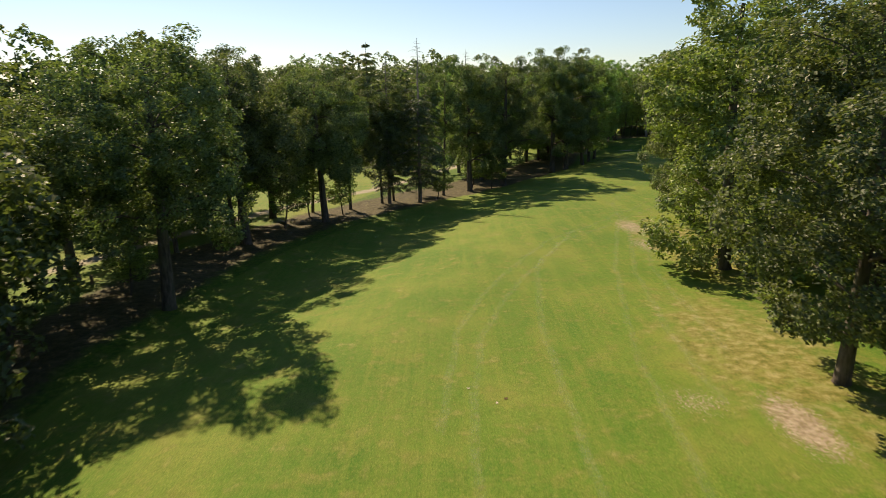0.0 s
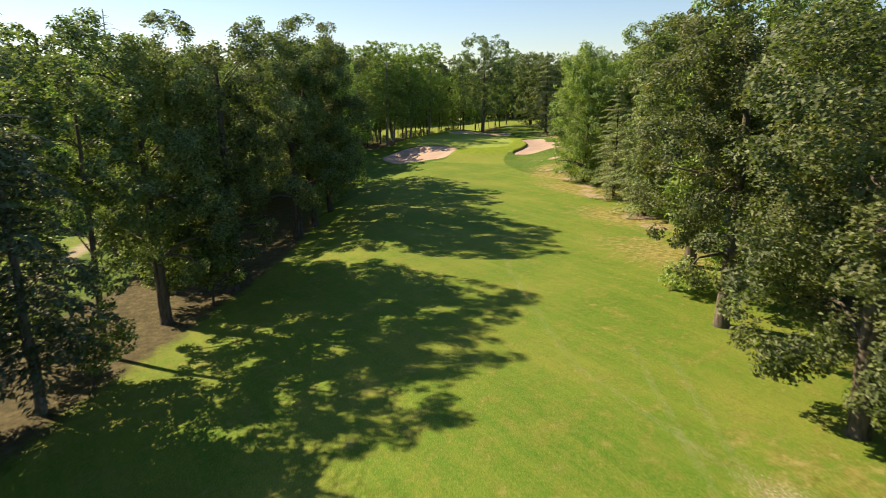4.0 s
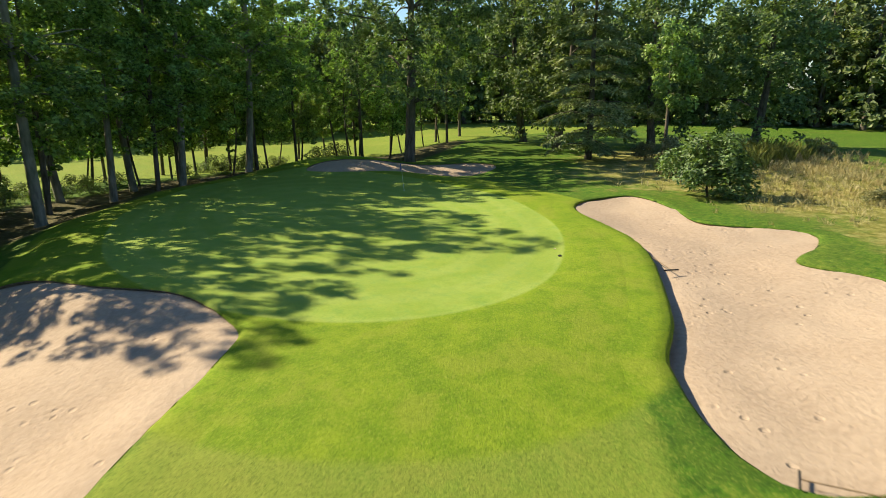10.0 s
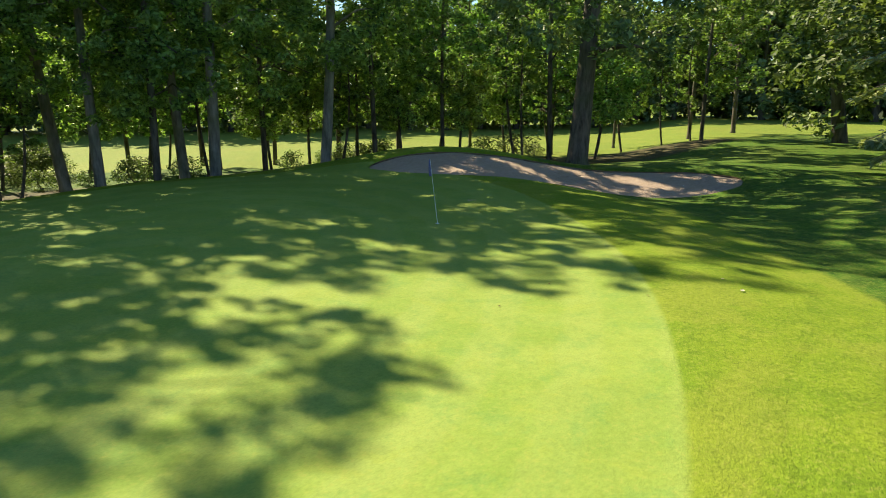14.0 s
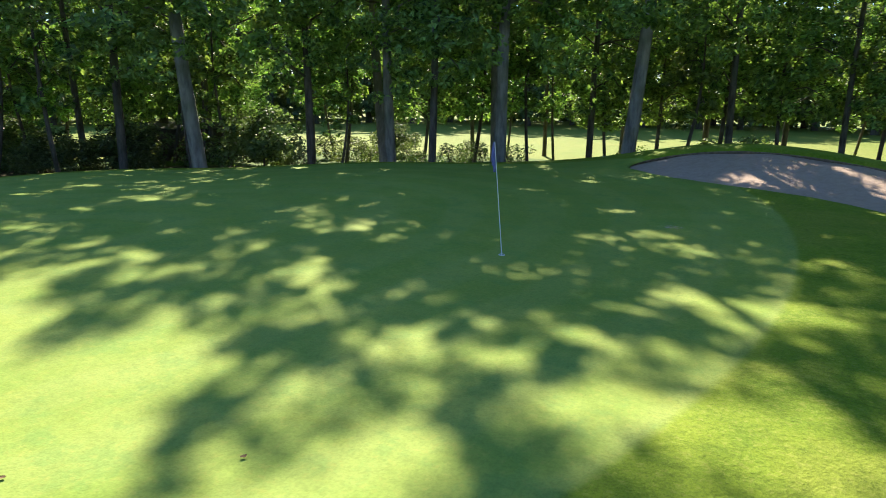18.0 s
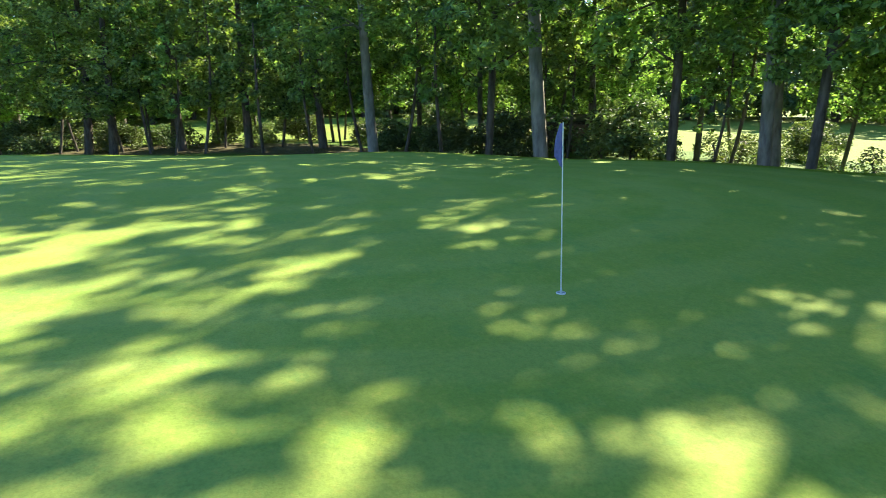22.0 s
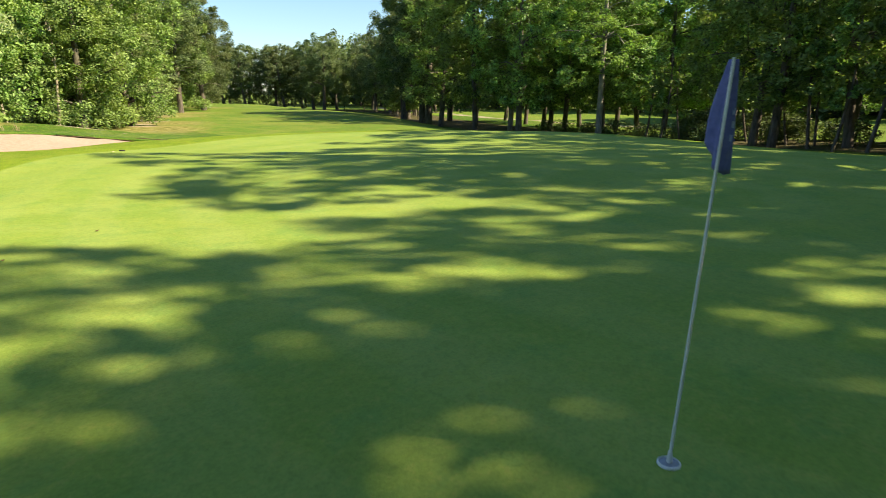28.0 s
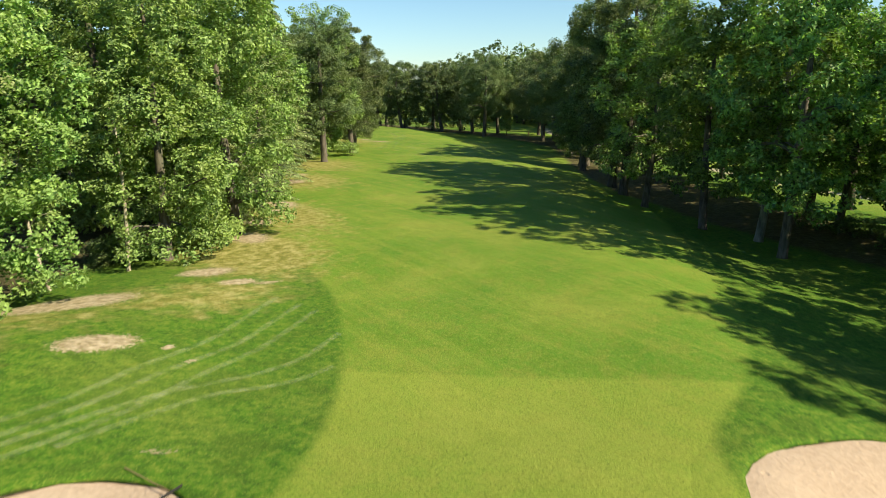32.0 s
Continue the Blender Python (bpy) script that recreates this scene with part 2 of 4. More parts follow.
    col = blend(nt, step(nt, mathn(nt, "ADD", attr(nt, "green"), mathn(nt, "MULTIPLY", wob2, 0.3)), 0.06, -0.06), col, green)
    col = blend(nt, mathn(nt, "MULTIPLY", step(nt, mathn(nt, "ADD", attr(nt, "dry"), mathn(nt, "SUBTRACT", mid, 0.5)), 0.3, 0.75), 0.85), col, dry)
    col = blend(nt, mathn(nt, "MULTIPLY", step(nt, mathn(nt, "ADD", attr(nt, "bare"), mathn(nt, "MULTIPLY", mathn(nt, "SUBTRACT", fine, 0.5), 1.2)), 0.42, 0.62), 0.92), col, bare)
    col = blend(nt, step(nt, mathn(nt, "ADD", attr(nt, "wood"), wob), 0.8, -0.8), col, earth)
    col = blend(nt, step(nt, mathn(nt, "ADD", attr(nt, "path"), mathn(nt, "ADD", wob2, mathn(nt, "MULTIPLY", wob, 0.6))), 0.6, -0.6), col, path)
    col = blend(nt, mathn(nt, "MULTIPLY", step(nt, grain, 0.38, 0.72), mathn(nt, "SUBTRACT", 0.34, mathn(nt, "MULTIPLY", step(nt, attr(nt, "green"), 0.3, -0.3), 0.15))), col, (0.03, 0.045, 0.008))
    speck = noise_tex(nt, 14.0, 5, tc, 0.75)
    col = blend(nt, mathn(nt, "MULTIPLY", step(nt, speck, 0.50, 0.64), mathn(nt, "SUBTRACT", 0.46, mathn(nt, "ADD", mathn(nt, "MULTIPLY", step(nt, attr(nt, "fringe"), 0.3, -0.3), 0.2), mathn(nt, "MULTIPLY", step(nt, attr(nt, "green"), 0.3, -0.3), 0.14)))), col, (0.045, 0.062, 0.010))
    col = blend(nt, mathn(nt, "MULTIPLY", step(nt, speck, 0.48, 0.36), 0.36), col, (0.33, 0.34, 0.07))
    nt.links.new(col, b.inputs["Base Color"])
    b.inputs["Specular IOR Level"].default_value = 0.15
    bumped(nt, b, mathn(nt, "MULTIPLY", mathn(nt, "ADD", fine, mathn(nt, "MULTIPLY", grain, 0.5)), mathn(nt, "SUBTRACT", 1.0, mathn(nt, "MULTIPLY", step(nt, attr(nt, "green"), 0.3, -0.3), 0.8))), 0.6, 0.06)
    return m


def sand_material():
    m, nt, b = material("bunker_sand", 0.95)
    tc = nt.nodes.new("ShaderNodeTexCoord").outputs["Object"]
    f, g = noise_tex(nt, 6.0, 6, tc, 0.7), noise_tex(nt, 0.35, 4, tc)
    col = ramp(nt, f, [(0.25, (0.295, 0.225, 0.170)), (0.6, (0.405, 0.318, 0.248))])
    col = blend(nt, mathn(nt, "MULTIPLY", step(nt, g, 0.4, 0.7), 0.45), col, (0.46, 0.37, 0.295))
    nt.links.new(col, b.inputs["Base Color"])
    w = nt.nodes.new("ShaderNodeTexWave")
    w.inputs["Scale"].default_value, w.inputs["Distortion"].default_value = 0.8, 22.0
    nt.links.new(tc, w.inputs["Vector"])
    foot = nt.nodes.new("ShaderNodeTexVoronoi")
    foot.inputs["Scale"].default_value = 1.9
    nt.links.new(tc, foot.inputs["Vector"])
    dents = mathn(nt, "MULTIPLY", step(nt, foot.outputs["Distance"], 0.24, 0.10), step(nt, noise_tex(nt, 0.5, 3, tc), 0.47, 0.58))
    relief = mathn(nt, "SUBTRACT", mathn(nt, "ADD", mathn(nt, "MULTIPLY", w.outputs["Fac"], 0.10), f), mathn(nt, "MULTIPLY", dents, 0.9))
    bumped(nt, b, relief, 0.7, 0.07)
    return m


TURF, SAND = ground_material(), sand_material()
SOIL = plain("bunker_lip_soil", (0.19, 0.15, 0.10), 0.95, 0, 0.4, 9.0)


# ---- shapes ----
def raw_mesh(name, verts, faces, mats, mat_index=None, smooth=False):
    """verts (n,3) array, faces (m,3 or 4) array."""
    me = bpy.data.meshes.new(name)
    verts, faces = np.asarray(verts, np.float32), np.asarray(faces, np.int32)
    k = faces.shape[1]
    me.vertices.add(len(verts))
    me.vertices.foreach_set("co", verts.ravel())
    me.loops.add(faces.size)
    me.loops.foreach_set("vertex_index", faces.ravel())
    me.polygons.add(len(faces))
    me.polygons.foreach_set("loop_start", np.arange(0, faces.size, k, dtype=np.int32))
    me.polygons.foreach_set("loop_total", np.full(len(faces), k, np.int32))
    if mat_index is not None:
        me.polygons.foreach_set("material_index", np.asarray(mat_index, np.int32))
    me.polygons.foreach_set("use_smooth", np.full(len(faces), smooth, bool))
    for mt in mats:
        me.materials.append(mt)
    me.update(calc_edges=True)
    me.validate()
    return me


def child(name, me, parent, label=""):
    ob = new(name, me)
    ob.parent = parent
    return tagged(ob, label)


def part(name, bm, mat, parent, label=""):
    me = bpy.data.meshes.new(name)
    bm.to_mesh(me)
    bm.free()
    me.materials.append(mat)
    return child(name, me, parent, label)


def loop_curve(pts, n=16):
    """A closed smooth curve through a few points."""
    p = np.array(pts, float)
    out = []
    for i in range(len(p)):
        a, b, c, d = p[i - 1], p[i], p[(i + 1) % len(p)], p[(i + 2) % len(p)]
        for t in np.arange(n) / n:
            out.append(0.5 * (2 * b + (c - a) * t + (2 * a - 5 * b + 4 * c - d) * t * t + (3 * b - a - 3 * c + d) * t ** 3))
    return np.array(out)


def line_dist(px, py, line, closed):
    d = np.full(px.shape, 1e9)
    n = len(line)
    for i in range(n if closed else n - 1):
        a, b = line[i], line[(i + 1) % n]
        v = b - a
        t = np.clip(((px - a[0]) * v[0] + (py - a[1]) * v[1]) / max(v @ v, 1e-9), 0, 1)
        d = np.minimum(d, np.hypot(px - a[0] - t * v[0], py - a[1] - t * v[1]))
    return d


def poly_dist(px, py, poly):
    """Signed distance to a closed outline, minus inside."""
    d = line_dist(px, py, poly, True)
    inside = np.zeros(px.shape, bool)
    n = len(poly)
    for i in range(n):
        (x1, y1), (x2, y2) = poly[i], poly[(i + 1) % n]
        if y1 != y2:
            inside ^= ((y1 > py) != (y2 > py)) & (px < (x2 - x1) * (py - y1) / (y2 - y1) + x1)
    return np.where(inside, -d, d)


def sstep(lo, hi, v):
    t = np.clip((v - lo) / (hi - lo), 0, 1)
    return t * t * (3 - 2 * t)


# ---- the lie of the land ----
GREEN_AT, GREEN_AXES, GREEN_DIR = (79.9, 174.3), (18.0, 10.9), (0.34, 0.94)
BUNKER_LEFT = loop_curve([(69.3, 160.2), (69.0, 164.2), (67.0, 167.6), (64.8, 172.4), (60.6, 173.2), (56.3, 168), (55.2, 160.5), (56.7, 156.4), (59.3, 154.8), (62.8, 154.4), (66.3, 156.9), (68.4, 158.7)], 12)
BUNKER_RIGHT = loop_curve([(90.4, 165.4), (93.2, 166.8), (96.6, 166), (94.5, 162), (92.2, 158.8), (93.6, 154.8), (91, 153.2), (88.2, 152.8), (88.0, 149.8), (85.5, 147.8), (80, 145.9), (76.5, 145.7), (74.8, 147.8), (77, 151.2), (80.2, 153.2), (85.3, 157.4), (88, 161.5)], 10)
BUNKER_BACK = loop_curve([(86.8, 189.8), (88.6, 188.2), (91.5, 186.7), (95.2, 185.1), (98.8, 183.9), (101.6, 183.7), (102.6, 185.2), (100.4, 187.5), (97.0, 189.1), (93.2, 190.2), (89.6, 191.1), (87.4, 191.0)], 10)
BUNKERS = (BUNKER_LEFT, BUNKER_RIGHT, BUNKER_BACK)
FAIRWAY = loop_curve([(-21, -60), (-20, 30), (-13, 66), (11, 105), (30, 128), (46, 144), (56, 150.8), (62, 153), (66, 156.4), (71, 156.5), (76, 152.5), (71.4, 147), (69, 143.8), (67, 140.2), (64.8, 135), (63.6, 129.5), (62, 120), (57, 105), (45, 80), (30, 50), (25, 20), (23, -60)], 6)


def green_e(x, y):
    dx, dy = x - GREEN_AT[0], y - GREEN_AT[1]
    al, ac = dx * GREEN_DIR[0] + dy * GREEN_DIR[1], dx * GREEN_DIR[1] - dy * GREEN_DIR[0]
    return np.sqrt((al / GREEN_AXES[0]) ** 2 + (ac / GREEN_AXES[1]) ** 2)


def swell(x, y, cx, cy, rx, ry, h):
    return h * np.exp(-((x - cx) / rx) ** 2 - ((y - cy) / ry) ** 2)


def bank(x, y):
    """A low bank behind the green, which carries the back bunker and the old oak."""
    u, v = (x - 95.5) * 0.93 - (y - 190.5) * 0.37, (x - 95.5) * 0.37 + (y - 190.5) * 0.93
    return 1.15 * np.exp(-(u / 9.5) ** 4) * sstep(-5.5, 0.3, v) * (1 - sstep(2.5, 12, v))


def land(x, y):
    x, y = np.asarray(x, float), np.asarray(y, float)
    a = 0.75 * (1 - sstep(1.05, 1.75, green_e(x, y)))
    u = (x - 61.5) * 0.88 - (y - 128.7) * 0.47
    b = 0.79 * sstep(1, 14, u) * sstep(120, 139, y)
    z = 1.9 * (1 - (1 - a) * (1 - b))
    z += bank(x, y) + swell(x, y, 118, 166, 9, 6, 0.9) + swell(x, y, 110, 160, 3, 5, 0.5) + swell(x, y, 78, 146.5, 6, 4, 0.5) + swell(x, y, 60.5, 153, 6, 3.5, 0.15) + swell(x, y, 74, 137, 6, 6, 0.15)
    left = np.minimum((x - 22) * 0.826 - (y - 104) * 0.564, np.minimum((x + 8) * 0.927 - (y - 30) * 0.376, x + 9))
    z -= 2.0 * sstep(5, -13, left) * (1 - 0.8 * sstep(150, 182, y))
    z += 0.10 * np.sin(x * 0.21 + 1.3) * np.sin(y * 0.17) + 0.05 * np.sin(x * 0.5 + y * 0.37)
    return z


def ground_z(x, y):
    return float(land(x, y))


# ---- the ground: one sheet to the horizon ----
def axis(lo, hi, pitch):
    core = np.arange(lo, hi + 0.01, pitch)
    out = np.geomspace(1.5, 2400, 26)
    return np.concatenate([lo - out[::-1], core, hi + out])


WOODS = []      # outlines of the wooded belts, filled below


def build_ground():
    gx, gy = axis(-40, 125, 0.45), axis(8, 214, 0.45)
    X, Y = np.meshgrid(gx, gy)
    px, py = X.ravel(), Y.ravel()
    z = land(px, py)
    sand = np.full(px.shape, 1e9)
    near = (px > 50) & (px < 110) & (py > 140) & (py < 203)
    for bk in BUNKERS:
        sand[near] = np.minimum(sand[near], poly_dist(px[near], py[near], bk))
    z -= 1.6 * sstep(0.85, -0.2, sand)
    n, mcols = len(gx), len(gy)
    i = (np.arange(mcols - 1)[:, None] * n + np.arange(n - 1)[None]).ravel()
    me = raw_mesh("ground", np.stack([px, py, z], 1), np.stack([i, i + 1, i + n + 1, i + n], 1), [TURF], smooth=True)
    e = green_e(px, py)
    wood = np.full(px.shape, 50.0)
    for w in WOODS:
        wood = np.minimum(wood, poly_dist(px, py, np.array(w)))
    bare = np.zeros(px.shape)
    for cx, cy, rx, ry, k in BARE:
        bare = np.maximum(bare, k * np.exp(-((px - cx) / rx) ** 2 - ((py - cy) / ry) ** 2))
    dry = np.zeros(px.shape)
    for cx, cy, rx, ry, k in DRY:
        dry = np.maximum(dry, k * np.exp(-((px - cx) / rx) ** 2 - ((py - cy) / ry) ** 2))
    dry = np.maximum(dry, 0.30 * sstep(142, 112, py))
    off = np.minimum((px - 22) * 0.826 - (py - 104) * 0.564, np.minimum((px + 8) * 0.927 - (py - 30) * 0.376, px + 9))
    fields = {"green": (e - 1) * 11, "fringe": (e - 1.36) * 11, "fair": np.minimum(poly_dist(px, py, FAIRWAY), np.minimum(209 - py, off + 27)),
              "apron": (px - 63.4) * 0.67 + (py - 146.6) * 0.74, "wood": wood, "bare": bare, "dry": dry, "path": line_dist(px, py, np.array(PATH_LINE, float), False) - 0.9}
    for name, v in fields.items():
        at = me.attributes.new(name, "FLOAT", "POINT")
        at.data.foreach_set("value", v.astype(np.float32))
    return tagged(new("ground", me), "mown fairway, rough and putting green under trees", "ground", kind="structure")


# worn and dry places: centre, radii, strength
BARE = [(14.2, 22.6, 1.7, 3.8, 0.7), (10.8, 24.6, 2.6, 2.4, 0.5), (18.2, 60.0, 2.2, 5.5, 0.6), (17.4, 53, 2.0, 4.5, 0.55), (12.6, 58.2, 1.2, 1.0, 0.45), (75.1, 137.1, 1.7, 1.0, 1.0), (72.9, 138.0, 0.4, 0.3, 0.85), (72.5, 139.4, 0.45, 0.3, 0.7),
        (67.8, 130.2, 1.3, 0.7, 0.9), (66.5, 130.9, 1.2, 0.5, 0.7), (68.6, 127.4, 2.0, 1.3, 0.85), (75.5, 130.8, 3.6, 1.6, 0.95), (57, 109, 1.6, 3.5, 0.8), (51.2, 97, 2.2, 2.2, 0.9), (63.8, 120.6, 1.6, 2.6, 0.85), (61.4, 115.2, 1.2, 2.2, 0.9), (59, 112.4, 1.4, 1.4, 0.75), (84, 142, 3.5, 2.5, 0.55),
        (48.6, 92.6, 2.2, 2.6, 0.65), (45.2, 157.0, 2.2, 1.1, 0.9), (89.5, 181.8, 0.45, 0.3, 0.7), (75.8, 145.15, 1.8, 0.45, 0.8)]
DRY = [(16, 30, 6, 14, 0.7), (21, 52, 5, 16, 0.75), (42, 84, 7, 12, 0.75), (50, 97, 6, 10, 0.8), (59, 113, 5, 12, 0.85), (65, 124, 5, 8, 0.95), (70, 132, 6, 4, 0.7), (112, 168, 13, 11, 1.3), (104, 158, 7, 6, 1.2), (99, 150, 7, 5, 1.2), (90, 142, 7, 3.6, 1.3), (83, 137.6, 5, 2.4, 1.2), (78, 133, 7, 4, 0.6), (120, 178, 14, 9, 0.9)]
PATH_LINE = [(-76, 4), (-52, 32), (-36, 51), (-29, 70), (-20, 87), (-11, 99), (-5, 112), (2, 127), (6, 150)]
WOODS += [[(-30, -30), (-18, -30), (-21, 20), (-22, 36), (-19, 56), (-12, 74), (-4, 84), (7, 97), (15, 106), (22, 117), (27, 131), (31, 146), (36, 160), (46, 173), (56, 181), (69, 184.5), (74.5, 189.5), (80, 192.8), (85.5, 194.5), (93, 195.5), (104, 199), (118, 205), (118, 209), (96, 208), (80, 206), (66, 198), (50, 186), (34, 172), (26, 158), (20, 140), (12, 124), (2, 108), (-8, 94), (-18, 80), (-27, 60), (-29, 30)],
          [(18, -30), (24, 12), (25, 24), (31, 45), (32, 62), (38, 74), (47, 84), (55, 95), (62, 110), (68, 118), (75, 123), (82, 132), (92, 140), (106, 143), (112, 130), (100, 20), (60, -30)]]


# ---- bunkers ----
def build_bunker(name, outline, label, lip_side, lip_h, depth, zone=(75, 170, 60)):
    """Sand in a dished hollow, with a turf and soil lip that is higher on one side."""
    c = outline.mean(0)
    n = len(outline)
    tang = np.roll(outline, -1, 0) - np.roll(outline, 1, 0)
    out = np.stack([tang[:, 1], -tang[:, 0]], 1)
    out /= np.linalg.norm(out, axis=1)[:, None]
    if poly_dist(*(outline[:1] + out[:1] * 0.05).T, outline)[0] < 0:
        out = -out
    out = sum(np.roll(out, k, 0) for k in (-3, -2, -1, 0, 1, 2, 3))
    out /= np.linalg.norm(out, axis=1)[:, None]
    facing = np.clip(out @ (np.array(lip_side) / np.hypot(*lip_side)), 0, 1)
    facing *= sstep(zone[2] + 3, zone[2] - 1, np.hypot(outline[:, 0] - zone[0], outline[:, 1] - zone[1]))
    wob = np.array([noise.noise(Vector((p[0] * 1.7, p[1] * 1.7, 3.0))) for p in outline])
    h = 0.07 + lip_h * facing ** 0.7 + 0.05 * wob
    top = land(outline[:, 0], outline[:, 1])
    holder = tagged(new(name), label, "sand bunker", "bunkers round the green")
    # lip: turf shoulder, rounded edge, soil face
    offs = [(1.7, -0.03, 0), (1.1, 0.012, 0), (0.5, 0.02, 0), (0.08, 0.02, 0), (-0.06, -0.05, 0.15), (-0.05, -0.02, 0.55), (0.03, -0.03, 1.15)]
    rings = []
    for o, dz, k in offs:
        p = outline + out * (o + 0.06 * wob[:, None])
        base = land(p[:, 0], p[:, 1]) if k == 0 else top
        rings.append(np.column_stack([p, base + dz - k * h]))
    v = np.concatenate(rings)
    f, mi = [], []
    for r in range(len(rings) - 1):
        for i in range(n):
            j = (i + 1) % n
            f.append((r * n + i, r * n + j, (r + 1) * n + j, (r + 1) * n + i))
            mi.append(0 if r < 4 else 1)
    me = raw_mesh("lip", v, f, [TURF, SOIL], mi, True)
    nv = len(v)
    px, py = v[:, 0], v[:, 1]
    e = green_e(px, py)
    for nm, vals in {"green": (e - 1) * 11, "fringe": (e - 1.36) * 11, "fair": poly_dist(px, py, FAIRWAY), "apron": (px - 63.4) * 0.67 + (py - 146.6) * 0.74, "wood": np.full(nv, 50.0), "bare": np.zeros(nv), "dry": np.zeros(nv), "path": np.full(nv, 50.0)}.items():
        me.attributes.new(nm, "FLOAT", "POINT").data.foreach_set("value", vals.astype(np.float32))
    child("lip", me, holder, "turf edge over bare soil")
    # sand: a dished sheet that runs in under the lip
    lo, hi = outline.min(0) - 0.8, outline.max(0) + 0.8
    gx, gy = np.arange(lo[0], hi[0], 0.3), np.arange(lo[1], hi[1], 0.3)
    X, Y = np.meshgrid(gx, gy)
    sd = poly_dist(X, Y, outline)
    dy, dx = np.gradient(sd, 0.3)
    side = np.clip((dx * lip_side[0] + dy * lip_side[1]) / (np.hypot(*lip_side) * np.maximum(np.hypot(dx, dy), 1e-6)), 0, 1)
    side *= sstep(zone[2] + 3, zone[2] - 1, np.hypot(X - zone[0], Y - zone[1]))
    fade = np.exp(np.minimum(sd, 0) / 0.7)
    Z = land(X, Y) - 0.07 - lip_h * (0.35 + (side ** 0.7 - 0.35) * fade) - depth * sstep(-0.2, -3.0, sd)
    Z += 0.02 * np.sin(X * 2.3 + np.sin(Y * 1.7)) + 0.03 * np.sin(Y * 0.9 + X * 0.4)
    keep = sd < 0.45
    ids = np.full(X.shape, -1)
    ids[keep] = np.arange(keep.sum())
    q = np.stack([ids[:-1, :-1], ids[:-1, 1:], ids[1:, 1:], ids[1:, :-1]], -1).reshape(-1, 4)
    q = q[(q >= 0).all(1)]
    child("sand", raw_mesh("sand", np.stack([X[keep], Y[keep], Z[keep]], 1), q, [SAND], smooth=True), holder, "raked pale sand")
    return holder


# ---- trees ----
def tube(points, radii, sides=8):
    P = np.array(points, float)
    d = np.gradient(P, axis=0)
    d /= np.linalg.norm(d, axis=1)[:, None]
    ref = np.where(np.abs(d[:, 2:3]) > 0.9, [[1.0, 0, 0]], [[0, 0, 1.0]])
    a = np.cross(d, ref)
    a /= np.linalg.norm(a, axis=1)[:, None]
    b = np.cross(d, a)
    th = np.arange(sides) / sides * 2 * np.pi
    r = np.array(radii)[:, None, None]
    v = P[:, None] + r * (np.cos(th)[None, :, None] * a[:, None] + np.sin(th)[None, :, None] * b[:, None])
    m = len(P)
    i = (np.arange(m - 1)[:, None] * sides + np.arange(sides)[None]).ravel()
    j = (np.arange(m - 1)[:, None] * sides + (np.arange(sides)[None] + 1) % sides).ravel()
    return v.reshape(-1, 3), np.stack([i, j, j + sides, i + sides], 1)


def join(pieces):
    vs, fs, o = [], [], 0
    for v, f in pieces:
        vs.append(v)
        fs.append(f + o)
        o += len(v)
    return np.concatenate(vs), np.concatenate(fs)


def leaves(P, N, size, slim=0.62, r=None, along=None):
    """Folded leaf sprays: one bent quad each, at P, facing N."""
    r = rng if r is None else r
    n = len(P)
    N = N / np.linalg.norm(N, axis=1)[:, None]
    t = r.normal(size=(n, 3))
    a = np.cross(N, t if along is None else np.cross(along, N))
    a /= np.linalg.norm(a, axis=1)[:, None] + 1e-9
    b = np.cross(N, a)
    s = np.asarray(size).reshape(-1, 1)
    k = r.uniform(0.25, 0.5, (n, 1))
    v = np.stack([P - a * s * 0.5, P - b * s * slim * 0.5 + N * s * 0.12 + a * s * (k - 0.4), P + a * s * 0.5 - N * s * 0.1, P + b * s * slim * 0.5 + N * s * 0.12 + a * s * (0.3 - k)], 1)
    i = np.arange(n) * 4
    return v.reshape(-1, 3), np.stack([i, i + 1, i + 2, i + 3], 1)


def unit(r, n):
    d = r.normal(size=(n, 3))
    return d / np.linalg.norm(d, axis=1)[:, None]


def puffs(r, centres, radii, count, size, out, flat=0.8):
    """Leaf sprays round many small tufts; out: the way each tuft faces."""
    per = np.maximum(1, (count * radii ** 2 / (radii ** 2).sum()).astype(int))
    C, R, O = np.repeat(centres, per, 0), np.repeat(radii, per), np.repeat(out, per, 0)
    d = unit(r, len(C)) + O * 0.45
    d /= np.linalg.norm(d, axis=1)[:, None]
    rad = R * r.uniform(0.35, 1.15, len(C)) ** 0.8
    P = C + d * rad[:, None] * np.array([1, 1, flat])
    N = O * 0.35 + d * 0.25 + r.normal(size=d.shape) * 0.45 + np.array([0, 0, 0.65])
    return leaves(P, N, size * r.uniform(0.55, 1.4, len(P)), r=r)


